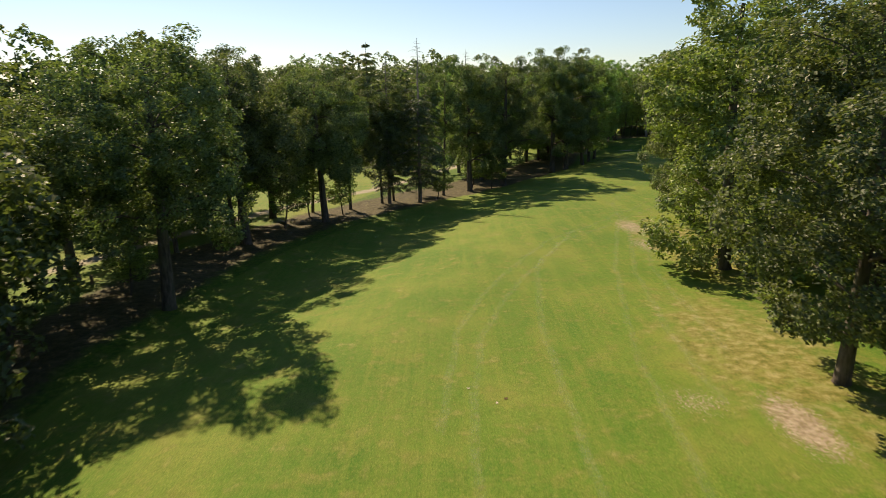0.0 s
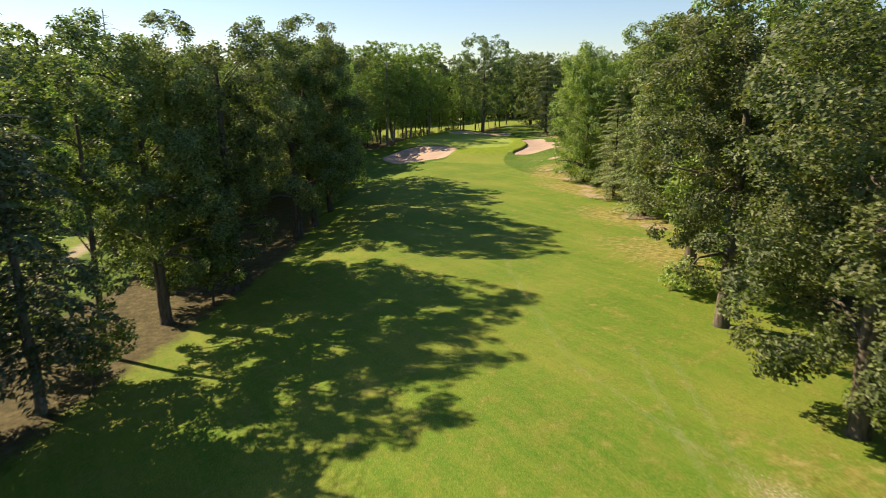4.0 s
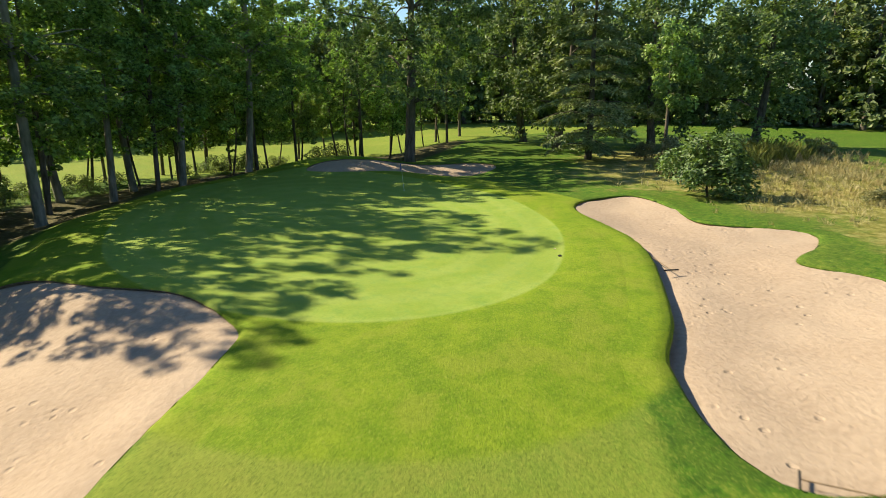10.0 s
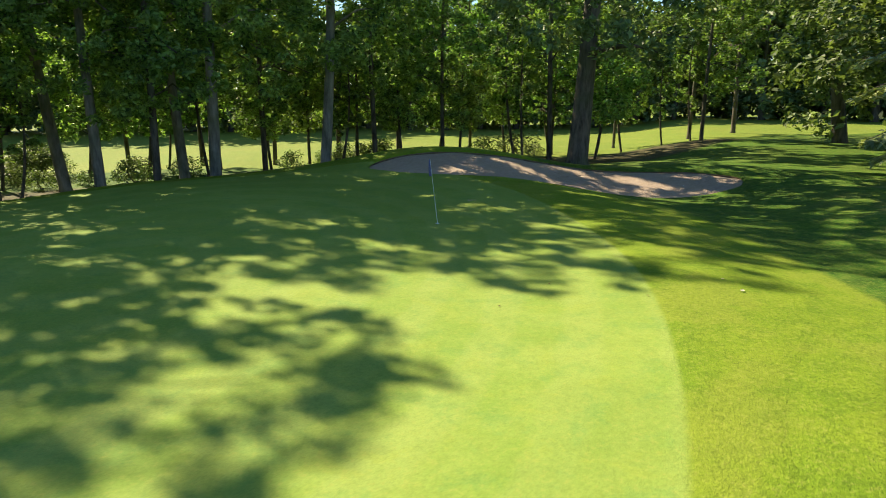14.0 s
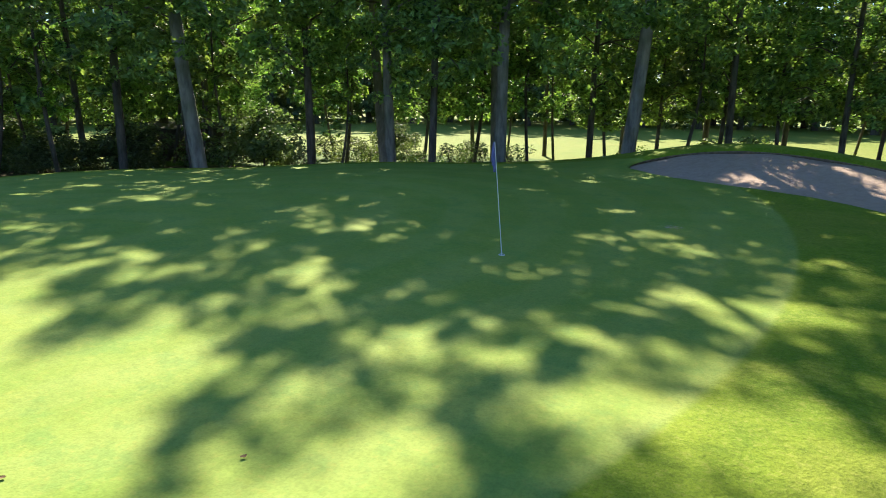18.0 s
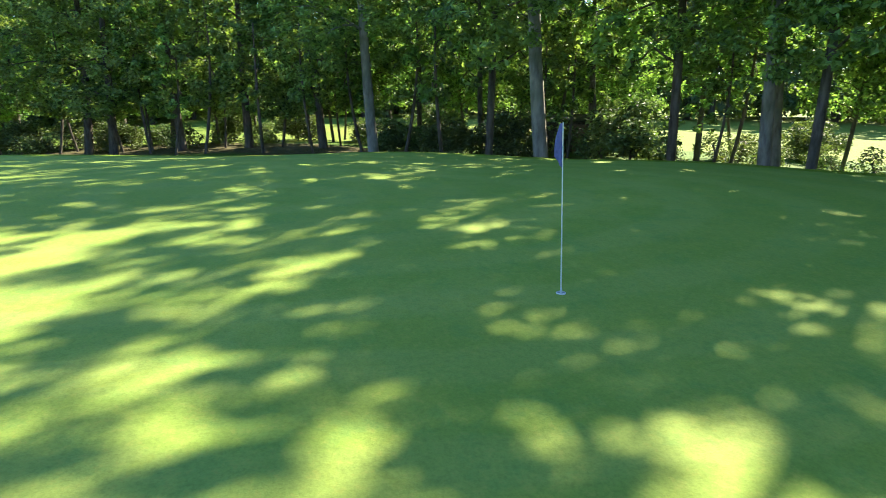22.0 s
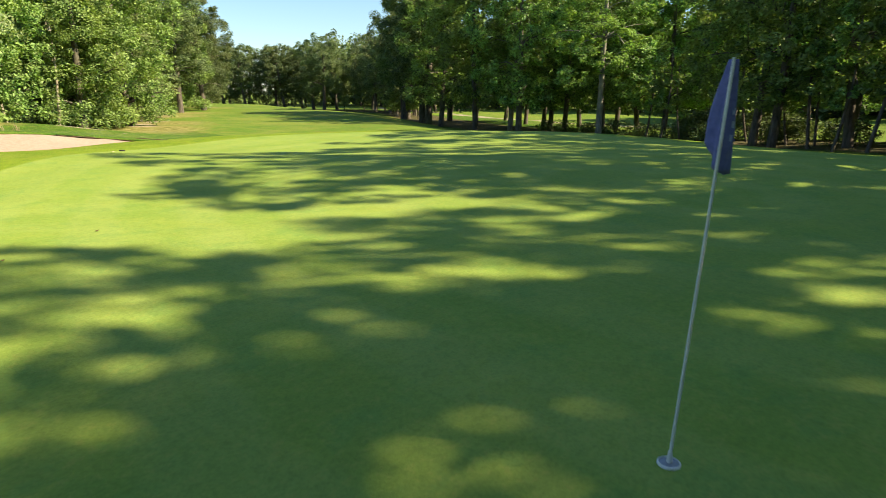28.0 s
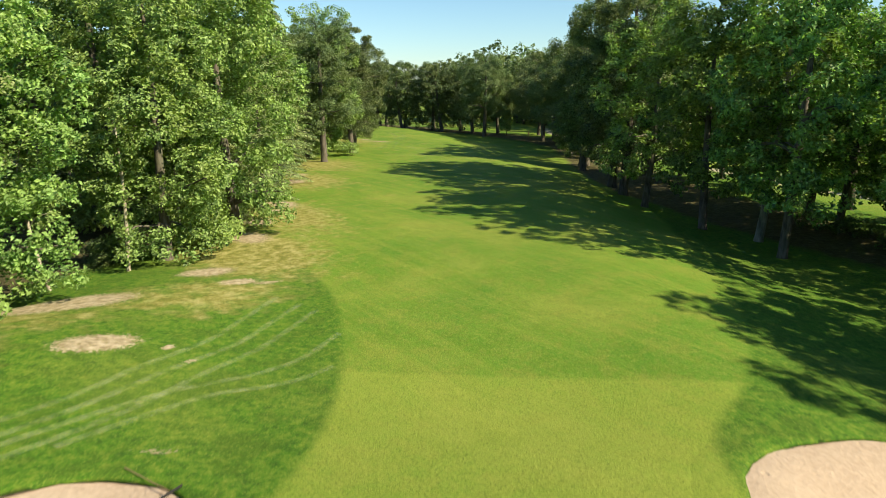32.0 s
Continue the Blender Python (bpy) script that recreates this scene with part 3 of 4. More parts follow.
def crown_tufts(r, count, width, zc, rz, floor_z, full, lobes):
    """Tufts on the outer sides of a heap of lobes: an uneven outline with deep gaps between the lobes."""
    i = np.arange(lobes) + 0.5
    el, az = np.arccos(1 - 1.86 * i / lobes), np.pi * (1 + 5 ** 0.5) * i + r.uniform(0, 6.28)
    d = np.stack([np.cos(az) * np.sin(el), np.sin(az) * np.sin(el), np.cos(el)], 1) + r.normal(size=(lobes, 3)) * 0.14
    d /= np.linalg.norm(d, axis=1)[:, None]
    h = np.hypot(d[:, 0], d[:, 1]) + 1e-3
    wide = np.where(d[:, 2] < 0, h ** (full - 1), h ** (full * 0.5 - 0.5))
    size = np.array([width, width, rz])
    L = d * size * r.uniform(0.52, 0.70, (lobes, 1))
    L[:, :2] *= np.minimum(wide, 2.2)[:, None]
    tall = min(1.15, max(0.75, rz / width))
    L[:, 2] = np.clip(d[:, 2] * 1.14, -1, 1) * max(0.4 * rz, rz - 0.36 * width * tall)
    L = np.concatenate([L, [[0, 0, 0.1 * rz]]])
    LR = np.append(width * r.uniform(0.27, 0.42, lobes), 0.5 * width)
    C, U = np.zeros((0, 3)), np.zeros((0, 3))
    for _ in range(6):
        k = r.choice(len(L), count * 2, p=LR ** 2 / (LR ** 2).sum())
        u = unit(r, len(k))
        p = L[k] + u * (LR[k] * r.uniform(0.70, 0.98, len(k)))[:, None] * np.array([1, 1, tall])
        deep = np.zeros(len(k), bool)
        for j in range(len(L)):
            q = (p - L[j]) / (LR[j] * np.array([1, 1, tall]))
            deep |= (np.linalg.norm(q, axis=1) < 0.74) & (k != j)
        ok = ~deep & (p[:, 2] + zc > floor_z + r.uniform(-0.3, 0.9, len(k)))
        C, U = np.concatenate([C, p[ok]]), np.concatenate([U, u[ok]])
        if len(C) >= count:
            break
    C[:, 2] += zc
    return C[:count], U[:count]


def broadleaf(seed, height, bare, width, girth, count, size, name, label, leaf, bark, npuff=55, loose=0.0, lean=0.0, limbs=9, skirt=0.0, tuft=1.0, full=0.5, lobes=17):
    """A tree with tapered, bent trunk, limbs that reach the tufts, and a crown of leaf sprays."""
    r = np.random.default_rng(seed)
    zc, rz = (height + bare) / 2, (height - bare) / 2
    bend = r.normal(size=2) * 0.4
    hs = np.linspace(0, height * 0.86, 9)
    path = np.stack([bend[0] * np.sin(hs / height * 3) + lean * hs, bend[1] * np.sin(hs / height * 2.3), hs], 1)
    rad = girth * (1 - hs / height) ** 0.8 + 0.02
    rad[0] *= 1.45
    path = np.insert(path, 1, path[0] * 0.94 + path[1] * 0.06 + [0, 0, 0.15], 0)
    path[0, 2] -= 0.35
    rad = np.insert(rad, 1, girth * 1.08)
    pieces = [tube(path, rad, 10)]
    C, U = crown_tufts(r, npuff, width, zc, rz, bare, full, lobes)
    C[:, 0] += lean * C[:, 2]
    R = tuft * width * r.uniform(0.2, 0.4, len(C))
    if skirt:
        k = int(npuff * skirt)
        a = r.uniform(0, 2 * np.pi, k)
        q = r.uniform(0.2, 0.75, k) * width
        C = np.concatenate([C, np.stack([np.cos(a) * q, np.sin(a) * q, r.uniform(0.7, bare + 1.4, k)], 1)])
        U = np.concatenate([U, np.stack([np.cos(a), np.sin(a), 0.3 + 0 * a], 1)])
        R = np.concatenate([R, r.uniform(0.5, 0.95, k)])
    for i in r.choice(npuff if len(C) > npuff else len(C), min(limbs, len(C)), replace=False):
        end = C[i]
        z0 = max(bare * 0.55, min(end[2] - 0.35 * np.hypot(end[0], end[1]) - 0.3, height * 0.75))
        k = np.searchsorted(path[:, 2], z0)
        st = path[min(k, len(path) - 1)]
        u = np.linspace(0, 1, 5)[:, None]
        mid = st + (end - st) * u + np.array([0, 0, 0.5]) * np.sin(u * np.pi) + r.normal(size=(5, 3)) * 0.12 * np.sin(u * np.pi)
        g = girth * 0.42 * (1 - z0 / height)
        pieces.append(tube(mid, np.linspace(g, 0.03, 5), 6))
    ob = tagged(new(name), label, "tree")
    v, fc = join(pieces)
    child("trunk", raw_mesh("trunk", v, fc, [bark], smooth=True), ob)
    v, fc = puffs(r, C, R * (1 + loose * 0.3), count, size, U)
    child("crown", raw_mesh("crown", v, fc, [leaf]), ob)
    return ob


def conifer(seed, height, low, reach, girth, tiers, size, name, label, leaf, dead_top=0.0, droop=0.25, fill=1.0, bark=None):
    """Whorled, drooping boughs of needle sprays round a straight trunk; the top may be dead."""
    r = np.random.default_rng(seed)
    hs = np.linspace(-0.3, height, 10)
    pieces = [tube(np.stack([0.06 * np.sin(hs), 0.05 * np.cos(hs * 0.7), hs], 1), girth * (1 - np.clip(hs, 0, None) / height) + 0.03, 8)]
    P, N, S, D = [], [], [], []
    for z in np.linspace(low, height * 0.97, tiers):
        k = (z - low) / (height - low)
        L = reach * ((1 - k) ** 0.8 * 0.92 + 0.08) * r.uniform(0.75, 1.12)
        if k < 0.12:
            L *= 0.75
        for a in r.uniform(0, 2 * np.pi) + np.arange(5) * 2 * np.pi / 5 + r.normal(size=5) * 0.25:
            l = L * r.uniform(0.7, 1.15)
            u = np.linspace(0, 1, 6)
            up = 0.35 * (1 - k) + 0.5 * k
            zz = z + l * (up * 0.5 * u - droop * 1.6 * u ** 2.2) + r.normal() * 0.15
            bough = np.stack([np.cos(a) * l * u, np.sin(a) * l * u, zz], 1)
            pieces.append(tube(bough, np.linspace(max(0.02, girth * 0.16 * (1 - k)), 0.012, 6), 5))
            if k > 1 - dead_top:
                continue
            m = max(6, int(fill * (16 + 26 * l / reach)))
            t = r.uniform(0.18, 1.04, m)
            base = np.stack([np.interp(t, u, bough[:, j]) for j in range(3)], 1)
            side = r.uniform(-1, 1, m) * l * 0.34 * (1.12 - t) ** 0.6
            perp = np.array([-np.sin(a), np.cos(a), 0])
            base += perp * side[:, None]
            base[:, 2] -= np.abs(side) * 0.35 + r.uniform(0, 0.18, m)
            P.append(base)
            D.append(perp * np.sign(side)[:, None] * 0.7 + np.array([np.cos(a) * 0.7, np.sin(a) * 0.7, -0.35]) + r.normal(size=(m, 3)) * 0.2)
            N.append(np.array([0, 0, 1.0]) + r.normal(size=(m, 3)) * 0.38)
            S.append(size * r.uniform(0.6, 1.3, m))
    ob = tagged(new(name), label, "conifer")
    v, f = join(pieces)
    child("trunk", raw_mesh("trunk", v, f, [bark or BARK], smooth=True), ob)
    v, f = leaves(np.concatenate(P), np.concatenate(N), np.concatenate(S), 0.26, r, np.concatenate(D))
    child("crown", raw_mesh("crown", v, f, [leaf]), ob)
    return ob


def plant(ob, spots, group, sink=0.06):
    """Sets the tree at its first spot (x, y, size, turn, extra height) and copies it to the rest."""
    first = None
    for x, y, s, turn, tall in spots:
        m = Matrix.LocRotScale((x, y, ground_z(x, y) - sink), Euler((0, 0, radians(turn))), (s, s, s * tall))
        if first is None:
            first = Vector((s, s, s * tall))
            ob.matrix_basis = m
            tagged(ob, group=group)
        else:
            copy_thing(ob, m @ Matrix.Diagonal((1 / first[0], 1 / first[1], 1 / first[2], 1)))


build_ground()
build_bunker("bunker", BUNKER_LEFT, "kidney-shaped sand bunker with a steep face, partly in tree shade", (0.6, 0.8), 0.10, 0.45)
build_bunker("bunker", BUNKER_RIGHT, "long winding sand bunker with an undercut turf lip", (-0.7, 0.75), 0.4, 0.12, (82, 155, 7))
build_bunker("bunker", BUNKER_BACK, "long sand bunker in a low bank under trees", (0.4, 0.9), 0.10, 0.04)

# near oaks, woodland trees, conifers, birches
OAK_LABEL = "broad oak with dense dark green leaves and a thick trunk"
oak_a = broadleaf(11, 18.0, 3.0, 7.0, 0.44, 46000, 0.23, "oak_tree", OAK_LABEL, LEAF_OAK, BARK, 350, limbs=22, tuft=0.36)
oak_e = broadleaf(45, 18.0, 0.9, 7.0, 0.36, 56000, 0.22, "oak_tree", OAK_LABEL, LEAF_OAK, BARK, 430, limbs=22, tuft=0.36)
edge_tree = broadleaf(46, 18.5, 3.2, 5.2, 0.2, 22000, 0.25, "woodland_tree", "tall tree with a bare lower trunk beside a path", LEAF_OAK, BARK, 250, limbs=18, tuft=0.38)
oak_b = broadleaf(12, 17.0, 0.6, 6.4, 0.42, 50000, 0.22, "oak_tree", OAK_LABEL, LEAF_OAK, BARK, 430, limbs=20, tuft=0.37)
oak_d = broadleaf(43, 19.5, 2.4, 6.4, 0.45, 50000, 0.22, "oak_tree", "tall full oak at the edge of the fairway", LEAF_OAK, BARK, 320, tuft=0.36, limbs=20)
oak_c = broadleaf(13, 19.0, 1.6, 6.6, 0.45, 10000, 0.46, "oak_tree", "tall full oak at the edge of the fairway", LEAF_OAK, BARK, 250, skirt=0.05, tuft=0.42, limbs=12)
big_oak = broadleaf(24, 25.0, 4.2, 9.0, 0.50, 32000, 0.31, "oak_tree", "huge old oak with a massive trunk behind the green", LEAF_OAK, BARK, 700, limbs=30, tuft=0.21, lobes=18)
sunny = broadleaf(14, 19.5, 0.6, 5.4, 0.35, 36000, 0.25, "broadleaf_tree", "leafy light green tree, foliage down to the ground", LEAF_LIGHT, BARK, 430, tuft=0.40, skirt=0.06)
wood_a = broadleaf(15, 23.0, 3.0, 5.6, 0.27, 23500, 0.245, "woodland_tree", "tall woodland tree with a bare grey trunk", LEAF_WOOD, BARK_GREY, 590, limbs=26, tuft=0.245, lobes=16)
wood_b = broadleaf(16, 21.0, 2.3, 4.8, 0.17, 9500, 0.29, "woodland_tree", "slim woodland tree with a dark trunk", LEAF_WOOD, BARK, 310, lean=0.03, tuft=0.26, limbs=16)
belt_tree = broadleaf(44, 19.5, 2.0, 5.8, 0.32, 19000, 0.30, "woodland_tree", "full leafy tree in the belt beside the fairway", LEAF_WOOD, BARK, 500, limbs=18, tuft=0.30)
sapling = broadleaf(17, 9.5, 2.4, 1.7, 0.085, 1500, 0.28, "sapling", "thin young tree with sparse leaves", LEAF_WOOD, BARK, 60, limbs=8, lean=0.05, tuft=0.5, lobes=8)
far_a = broadleaf(18, 19.0, 1.6, 6.4, 0.4, 2800, 0.85, "distant_tree", "distant broadleaf tree beyond the fairway", LEAF_OAK, BARK, 150, limbs=5, skirt=0.2, tuft=0.55)
birch = broadleaf(19, 17.5, 2.6, 3.0, 0.135, 11000, 0.20, "birch_tree", "birch with a pale trunk and thin hanging foliage", LEAF_BIRCH, BARK_PALE, 200, tuft=0.5, loose=0.6, limbs=16, lean=0.03)
slender = broadleaf(20, 9.5, 2.8, 1.7, 0.10, 2200, 0.26, "young_tree", "slender young tree with a pale bent trunk", LEAF_LIGHT, BARK_PALE, 60, limbs=9, lean=-0.02, tuft=0.55, lobes=8)
fir_a = conifer(21, 19.5, 0.8, 5.4, 0.24, 26, 0.36, "fir_tree", "fir with pale green layered boughs", NEEDLE, fill=4.4, droop=0.20)
fir_b = conifer(22, 20.0, 1.6, 6.4, 0.32, 15, 0.55, "cedar_tree", "tall cedar with layered boughs", NEEDLE, fill=7.5, droop=0.22)
dead_fir = conifer(23, 22.0, 2.5, 4.4, 0.26, 34, 0.5, "dying_fir", "tall fir with a bare dead top and thin boughs", NEEDLE_DARK, dead_top=0.4, fill=2.6, bark=DEAD, droop=0.24)

plant(oak_a, [(-20.2, 43.4, 1.06, 0, 1.06), (-20.4, 63.0, 0.98, 130, 1.12), (-31.2, 50.6, 0.95, 60, 0.95), (-28.7, 38.6, 0.95, 200, 0.95), (-14.3, 74.0, 0.95, 70, 1.1), (-21.5, 77.2, 0.95, 20, 1.1)], "oaks along the fairway")
plant(oak_e, [(18.0, 26.2, 0.97, 140, 1.02)], "oaks along the fairway")
plant(edge_tree, [(-8.7, 86.8, 0.9, 0, 1), (-7.2, 88.6, 0.85, 80, 1.05), (-12.6, 83.0, 1, 160, 1), (-17.2, 80.6, 1, 230, 1.0), (-0.1, 92.8, 1, 300, 1.05), (-26.5, 60, 1.1, 40, 1), (-23.5, 68.5, 1.1, 100, 1)], "trees beside the path")
plant(oak_b, [(25.0, 62.6, 1.0, 0, 1.03)], "oaks along the fairway")
plant(oak_d, [(7.0, 109.5, 1, 0, 1), (23.1, 119, 1.08, 90, 1.05), (19.8, 114.8, 1.05, 30, 1.08), (4, 97, 0.9, 65, 1.17), (31, 73, 0.95, 300, 1.02), (40, 82, 1, 10, 0.97), (9.6, 101.3, 1, 250, 1.05)], "oaks along the fairway")
plant(oak_c, [(-17, 0, 1, 0, 1), (-9, -6, 1, 44, 1.05), (-1, -13, 1, 88, 1), (7, -12, 1, 132, 1.1), (14, -8, 1, 176, 1), (21, -1, 1, 220, 1), (31, 37, 1, 0, 1), (27, 16, 1, 80, 1), (31, 50, 1, 200, 1), (118, 191, 1, 15, 1), (126, 184, 1, 115, 1.05), (121, 199, 1.05, 215, 1.1), (133, 176, 1, 300, 1), (-26.5, 31, 1, 303, 1), (-22.5, 23, 1, 33, 1), (-28, 24, 1, 73, 0.95), (-29, 10, 1, 93, 1), (-17.5, 11, 1, 13, 1), (-23.5, 17, 1, 133, 0.95), (-22, 5, 1, 233, 1), (-24, -8, 1, 333, 1), (-22, -22, 1, 83, 1)], "oaks along the fairway")
plant(big_oak, [(97.4, 190.6, 1, 0, 1)], "tall trees round the green")
plant(sunny, [(64, 118.5, 1, 0, 1), (37, 76, 1.1, 90, 1), (65.5, 113.5, 0.9, 180, 1), (69.5, 122.5, 0.9, 270, 0.95), (48, 84, 0.9, 30, 1), (70, 112, 1.1, 77, 1.05), (44, 72, 1.0, 210, 1.1), (58, 98, 1.0, 140, 1.1), (78, 129, 0.9, 20, 1.0), (20.9, 45.2, 1.3, 250, 0.86), (27.5, 38.5, 1.1, 30, 0.95)], "sunlit trees")
plant(fir_a, [(52.3, 97.2, 1, 0, 1), (47.6, 86.0, 1.0, 100, 1), (57.6, 106.6, 0.85, 200, 0.85)], "firs")
plant(fir_b, [(110.8, 180.7, 1, 0, 1), (62, 102, 1, 60, 1), (65, 109, 0.95, 140, 1.1), (-17.0, 145.2, 1.1, 0, 1.17)], "cedars")
plant(dead_fir, [(-3.4, 86.9, 1, 0, 1), (-7.6, 86.4, 0.95, 90, 0.95), (4, 113, 1, 180, 1.0)], "dying firs")
plant(birch, [(80.0, 139.2, 1, 0, 1), (83.5, 139.6, 0.9, 100, 0.9), (81.6, 135.5, 0.95, 200, 1), (79, 132, 0.9, 300, 1), (86, 138.5, 1.0, 45, 1)], "birches")
plant(slender, [(71.9, 124.2, 1, 0, 1), (68.0, 119.8, 0.8, 130, 0.9), (75.8, 126.5, 0.8, 240, 1)], "young trees")

young_oak = broadleaf(30, 12.5, 3.6, 2.7, 0.19, 2800, 0.42, "young_oak", "young oak with a dark leaning trunk in dry grass", LEAF_LIGHT, BARK, 34, limbs=9, lean=0.07)
plant(young_oak, [(101.4, 151.4, 1, 200, 1), (117.5, 177, 0.95, 20, 1.1), (127, 160, 1, 0, 1)], "young oaks")
shrub = broadleaf(31, 3.7, 0.05, 2.7, 0.06, 5500, 0.27, "shrub", "round dense dark green shrub", LEAF_OAK, BARK, 40, limbs=6)
plant(shrub, [(99.8, 162.9, 1, 0, 1)] + [(x, y, 0.7 + 0.25 * math.sin(x * 7), x * 31, 0.9) for x, y in ((26, 158), (29, 164), (32, 170), (36, 176), (39, 181), (43, 186), (47, 190.5), (51, 194.5), (66, 207), (30, 159), (35, 167), (41, 178))] + [(59.5, 190.5, 0.8, 60, 0.9), (64.5, 195.5, 0.9, 190, 1), (56.5, 188, 0.7, 300, 0.9), (53, 185.5, 0.7, 10, 0.8), (72.5, 120.8, 0.5, 120, 0.8), (62.5, 113.5, 0.5, 200, 0.8), (46, 82.5, 0.9, 80, 0.9)], "shrubs")
BIG = [(58.2, 182.8), (67.8, 188.3), (78.9, 196.9), (84.9, 197.6), (33.8, 150.3), (30.0, 137.4), (76.3, 202.2), (70.4, 199.4)]
plant(wood_a, [(x, y, 1.2 if i == 1 else 1.12, i * 47, 0.92 if i in (2, 3) else 0.87) for i, (x, y) in enumerate(BIG)] + [(73.4, 195.6, 0.97, 77, 0.98)], "tall trees round the green")
NEXT = [(62.5, 188), (49, 188.5), (54.5, 191), (69, 194.5), (76.4, 194.6), (81, 205), (88.5, 204.5)]


def scatter(poly, count, gap, taken, seed):
    r = np.random.default_rng(seed)
    p = np.array(poly, float)
    lo, hi = p.min(0), p.max(0)
    out = []
    for _ in range(count * 60):
        q = r.uniform(lo, hi)
        if len(out) >= count:
            break
        if poly_dist(q[:1], q[1:], p)[0] > 0:
            continue
        if all((q[0] - a) ** 2 + (q[1] - b) ** 2 > gap * gap for a, b in taken):
            taken.append(tuple(q))
            out.append((q[0], q[1], r.uniform(0.8, 1.15), r.uniform(0, 360), r.uniform(0.88, 1.1)))
    return out


taken = NEXT + [(30.6, 133), (33.6, 141), (37, 165), (27.5, 125)] + [tuple(o.location[:2]) for o in scene.objects if o.parent is None and "tree" in o.get("category", "")]
belt_low = [(-34, 62), (-27, 60), (-25, 70), (-34, 80)]
belt_left = [(2, 112), (11, 127), (25, 138), (28, 152), (33, 166), (44, 178), (40, 186), (24, 166), (14, 144), (2, 122)]
belt_back = [(50, 182), (60, 188), (70, 196), (82, 204), (92, 202), (100, 204), (112, 207), (124, 206), (124, 214), (100, 215), (84, 215), (66, 208), (48, 192)]
belt_right = [(24, -20), (32, 30), (36, 60), (48, 78), (58, 94), (66, 108), (74, 122), (88, 134), (104, 140), (124, 136), (124, 60), (60, -20)]
left_spots, back_spots, right_spots = scatter(belt_left, 30, 4.4, taken, 1), scatter(belt_back, 15, 5.0, taken, 2), scatter(belt_right, 44, 6.0, taken, 3)
for s in scatter(belt_low, 3, 6.0, taken, 4):
    copy_thing(oak_c, Matrix.LocRotScale((s[0], s[1], ground_z(s[0], s[1]) - 0.06), Euler((0, 0, radians(s[3]))), (0.9, 0.9, 0.85 * s[4])))
plant(wood_b, [(x, y, (1.15, 1.04, 1.04, 1.2, 1.04, 1.04, 1.04)[i], i * 71, (1, 1, 1, 0.96, 0.95, 1, 1)[i]) for i, (x, y) in enumerate(NEXT)] + back_spots[::2] + right_spots[::3], "woodland trees")
plant(belt_tree, [(s[0], s[1], 0.97, s[3], s[4]) for s in left_spots] + [(s[0], s[1], 0.95, s[3], s[4]) for s in scatter([(36, 160), (46, 175), (56, 187), (63, 195), (58, 200), (46, 192), (34, 174)], 13, 4.2, taken, 31)] + [(30.6, 133, 1, 240, 1.03), (33.6, 141, 1, 40, 1.13), (37, 165, 1, 70, 1.03), (27.5, 125, 1, 150, 0.98)], "woodland trees")
for s in back_spots[1::2]:
    m = Matrix.LocRotScale((s[0], s[1], ground_z(s[0], s[1]) - 0.06), Euler((0, 0, radians(s[3]))), (s[2] * 0.9, s[2] * 0.9, s[2] * s[4] * 0.9))
    copy_thing(wood_b, m @ Matrix.Diagonal([1 / v for v in wood_b.scale] + [1]))
plant(far_a, right_spots[1::3] + right_spots[2::3], "trees behind the edge of the wood")
thin = scatter(belt_back, 20, 2.2, taken, 5) + scatter([(34, 150), (40, 164), (58, 184), (68, 191), (60, 194), (44, 182), (30, 160)], 18, 2.2, taken, 6)
plant(sapling, thin, "saplings under the trees")

low_tree = broadleaf(37, 9.5, 2.2, 3.1, 0.11, 4200, 0.29, "understory_tree", "low leafy tree growing between the taller trunks", LEAF_WOOD, BARK, 70, limbs=9, tuft=0.75, lean=0.04)
plant(low_tree, scatter([(36, 162), (46, 176), (57, 189), (64, 197), (58, 201), (46, 193), (34, 176)], 13, 2.6, taken, 32) + scatter([(70, 203), (84, 206), (100, 205), (112, 207), (112, 214), (84, 214), (68, 209)], 9, 3.0, taken, 33) + scatter([(40, 178), (50, 187), (60, 193), (72, 203), (84, 207), (98, 207), (98, 213), (80, 213), (64, 205), (46, 195), (36, 184)], 17, 4.4, taken, 21) + [(-18.5, 71, 0.9, 20, 0.8), (-24.5, 73, 0.9, 90, 0.9), (-17, 77.5, 0.8, 140, 0.8), (-26, 83, 0.9, 200, 0.9), (-13, 79, 0.7, 260, 0.8), (-3.5, 93, 0.7, 310, 0.8), (-24.5, 46.5, 0.6, 100, 0.8), (-1, 88.5, 0.7, 33, 0.7), (4.5, 100, 0.9, 44, 0.7), (7.5, 98.5, 0.8, 99, 0.7)] + scatter([(56, 191), (60, 197), (68, 200), (64, 204), (54, 197)], 4, 3.0, taken, 22), "understory trees")
bramble = broadleaf(35, 1.5, 0.02, 1.5, 0.03, 1000, 0.17, "bramble", "low dark bramble bush under the trees", LEAF_OAK, BARK, 22, limbs=3)
plant(bramble, [(s[0], s[1], 0.6 + 0.5 * s[2] * abs(math.sin(s[3])), s[3], s[4]) for s in scatter([(46, 182), (58, 190), (70, 201), (84, 208), (104, 208), (104, 212), (82, 212), (66, 204), (44, 187)], 34, 1.4, taken, 12) + scatter([(24, 136), (31, 152), (40, 170), (47, 180), (42, 184), (30, 166), (20, 142)], 22, 1.4, taken, 13)], "undergrowth under the trees")

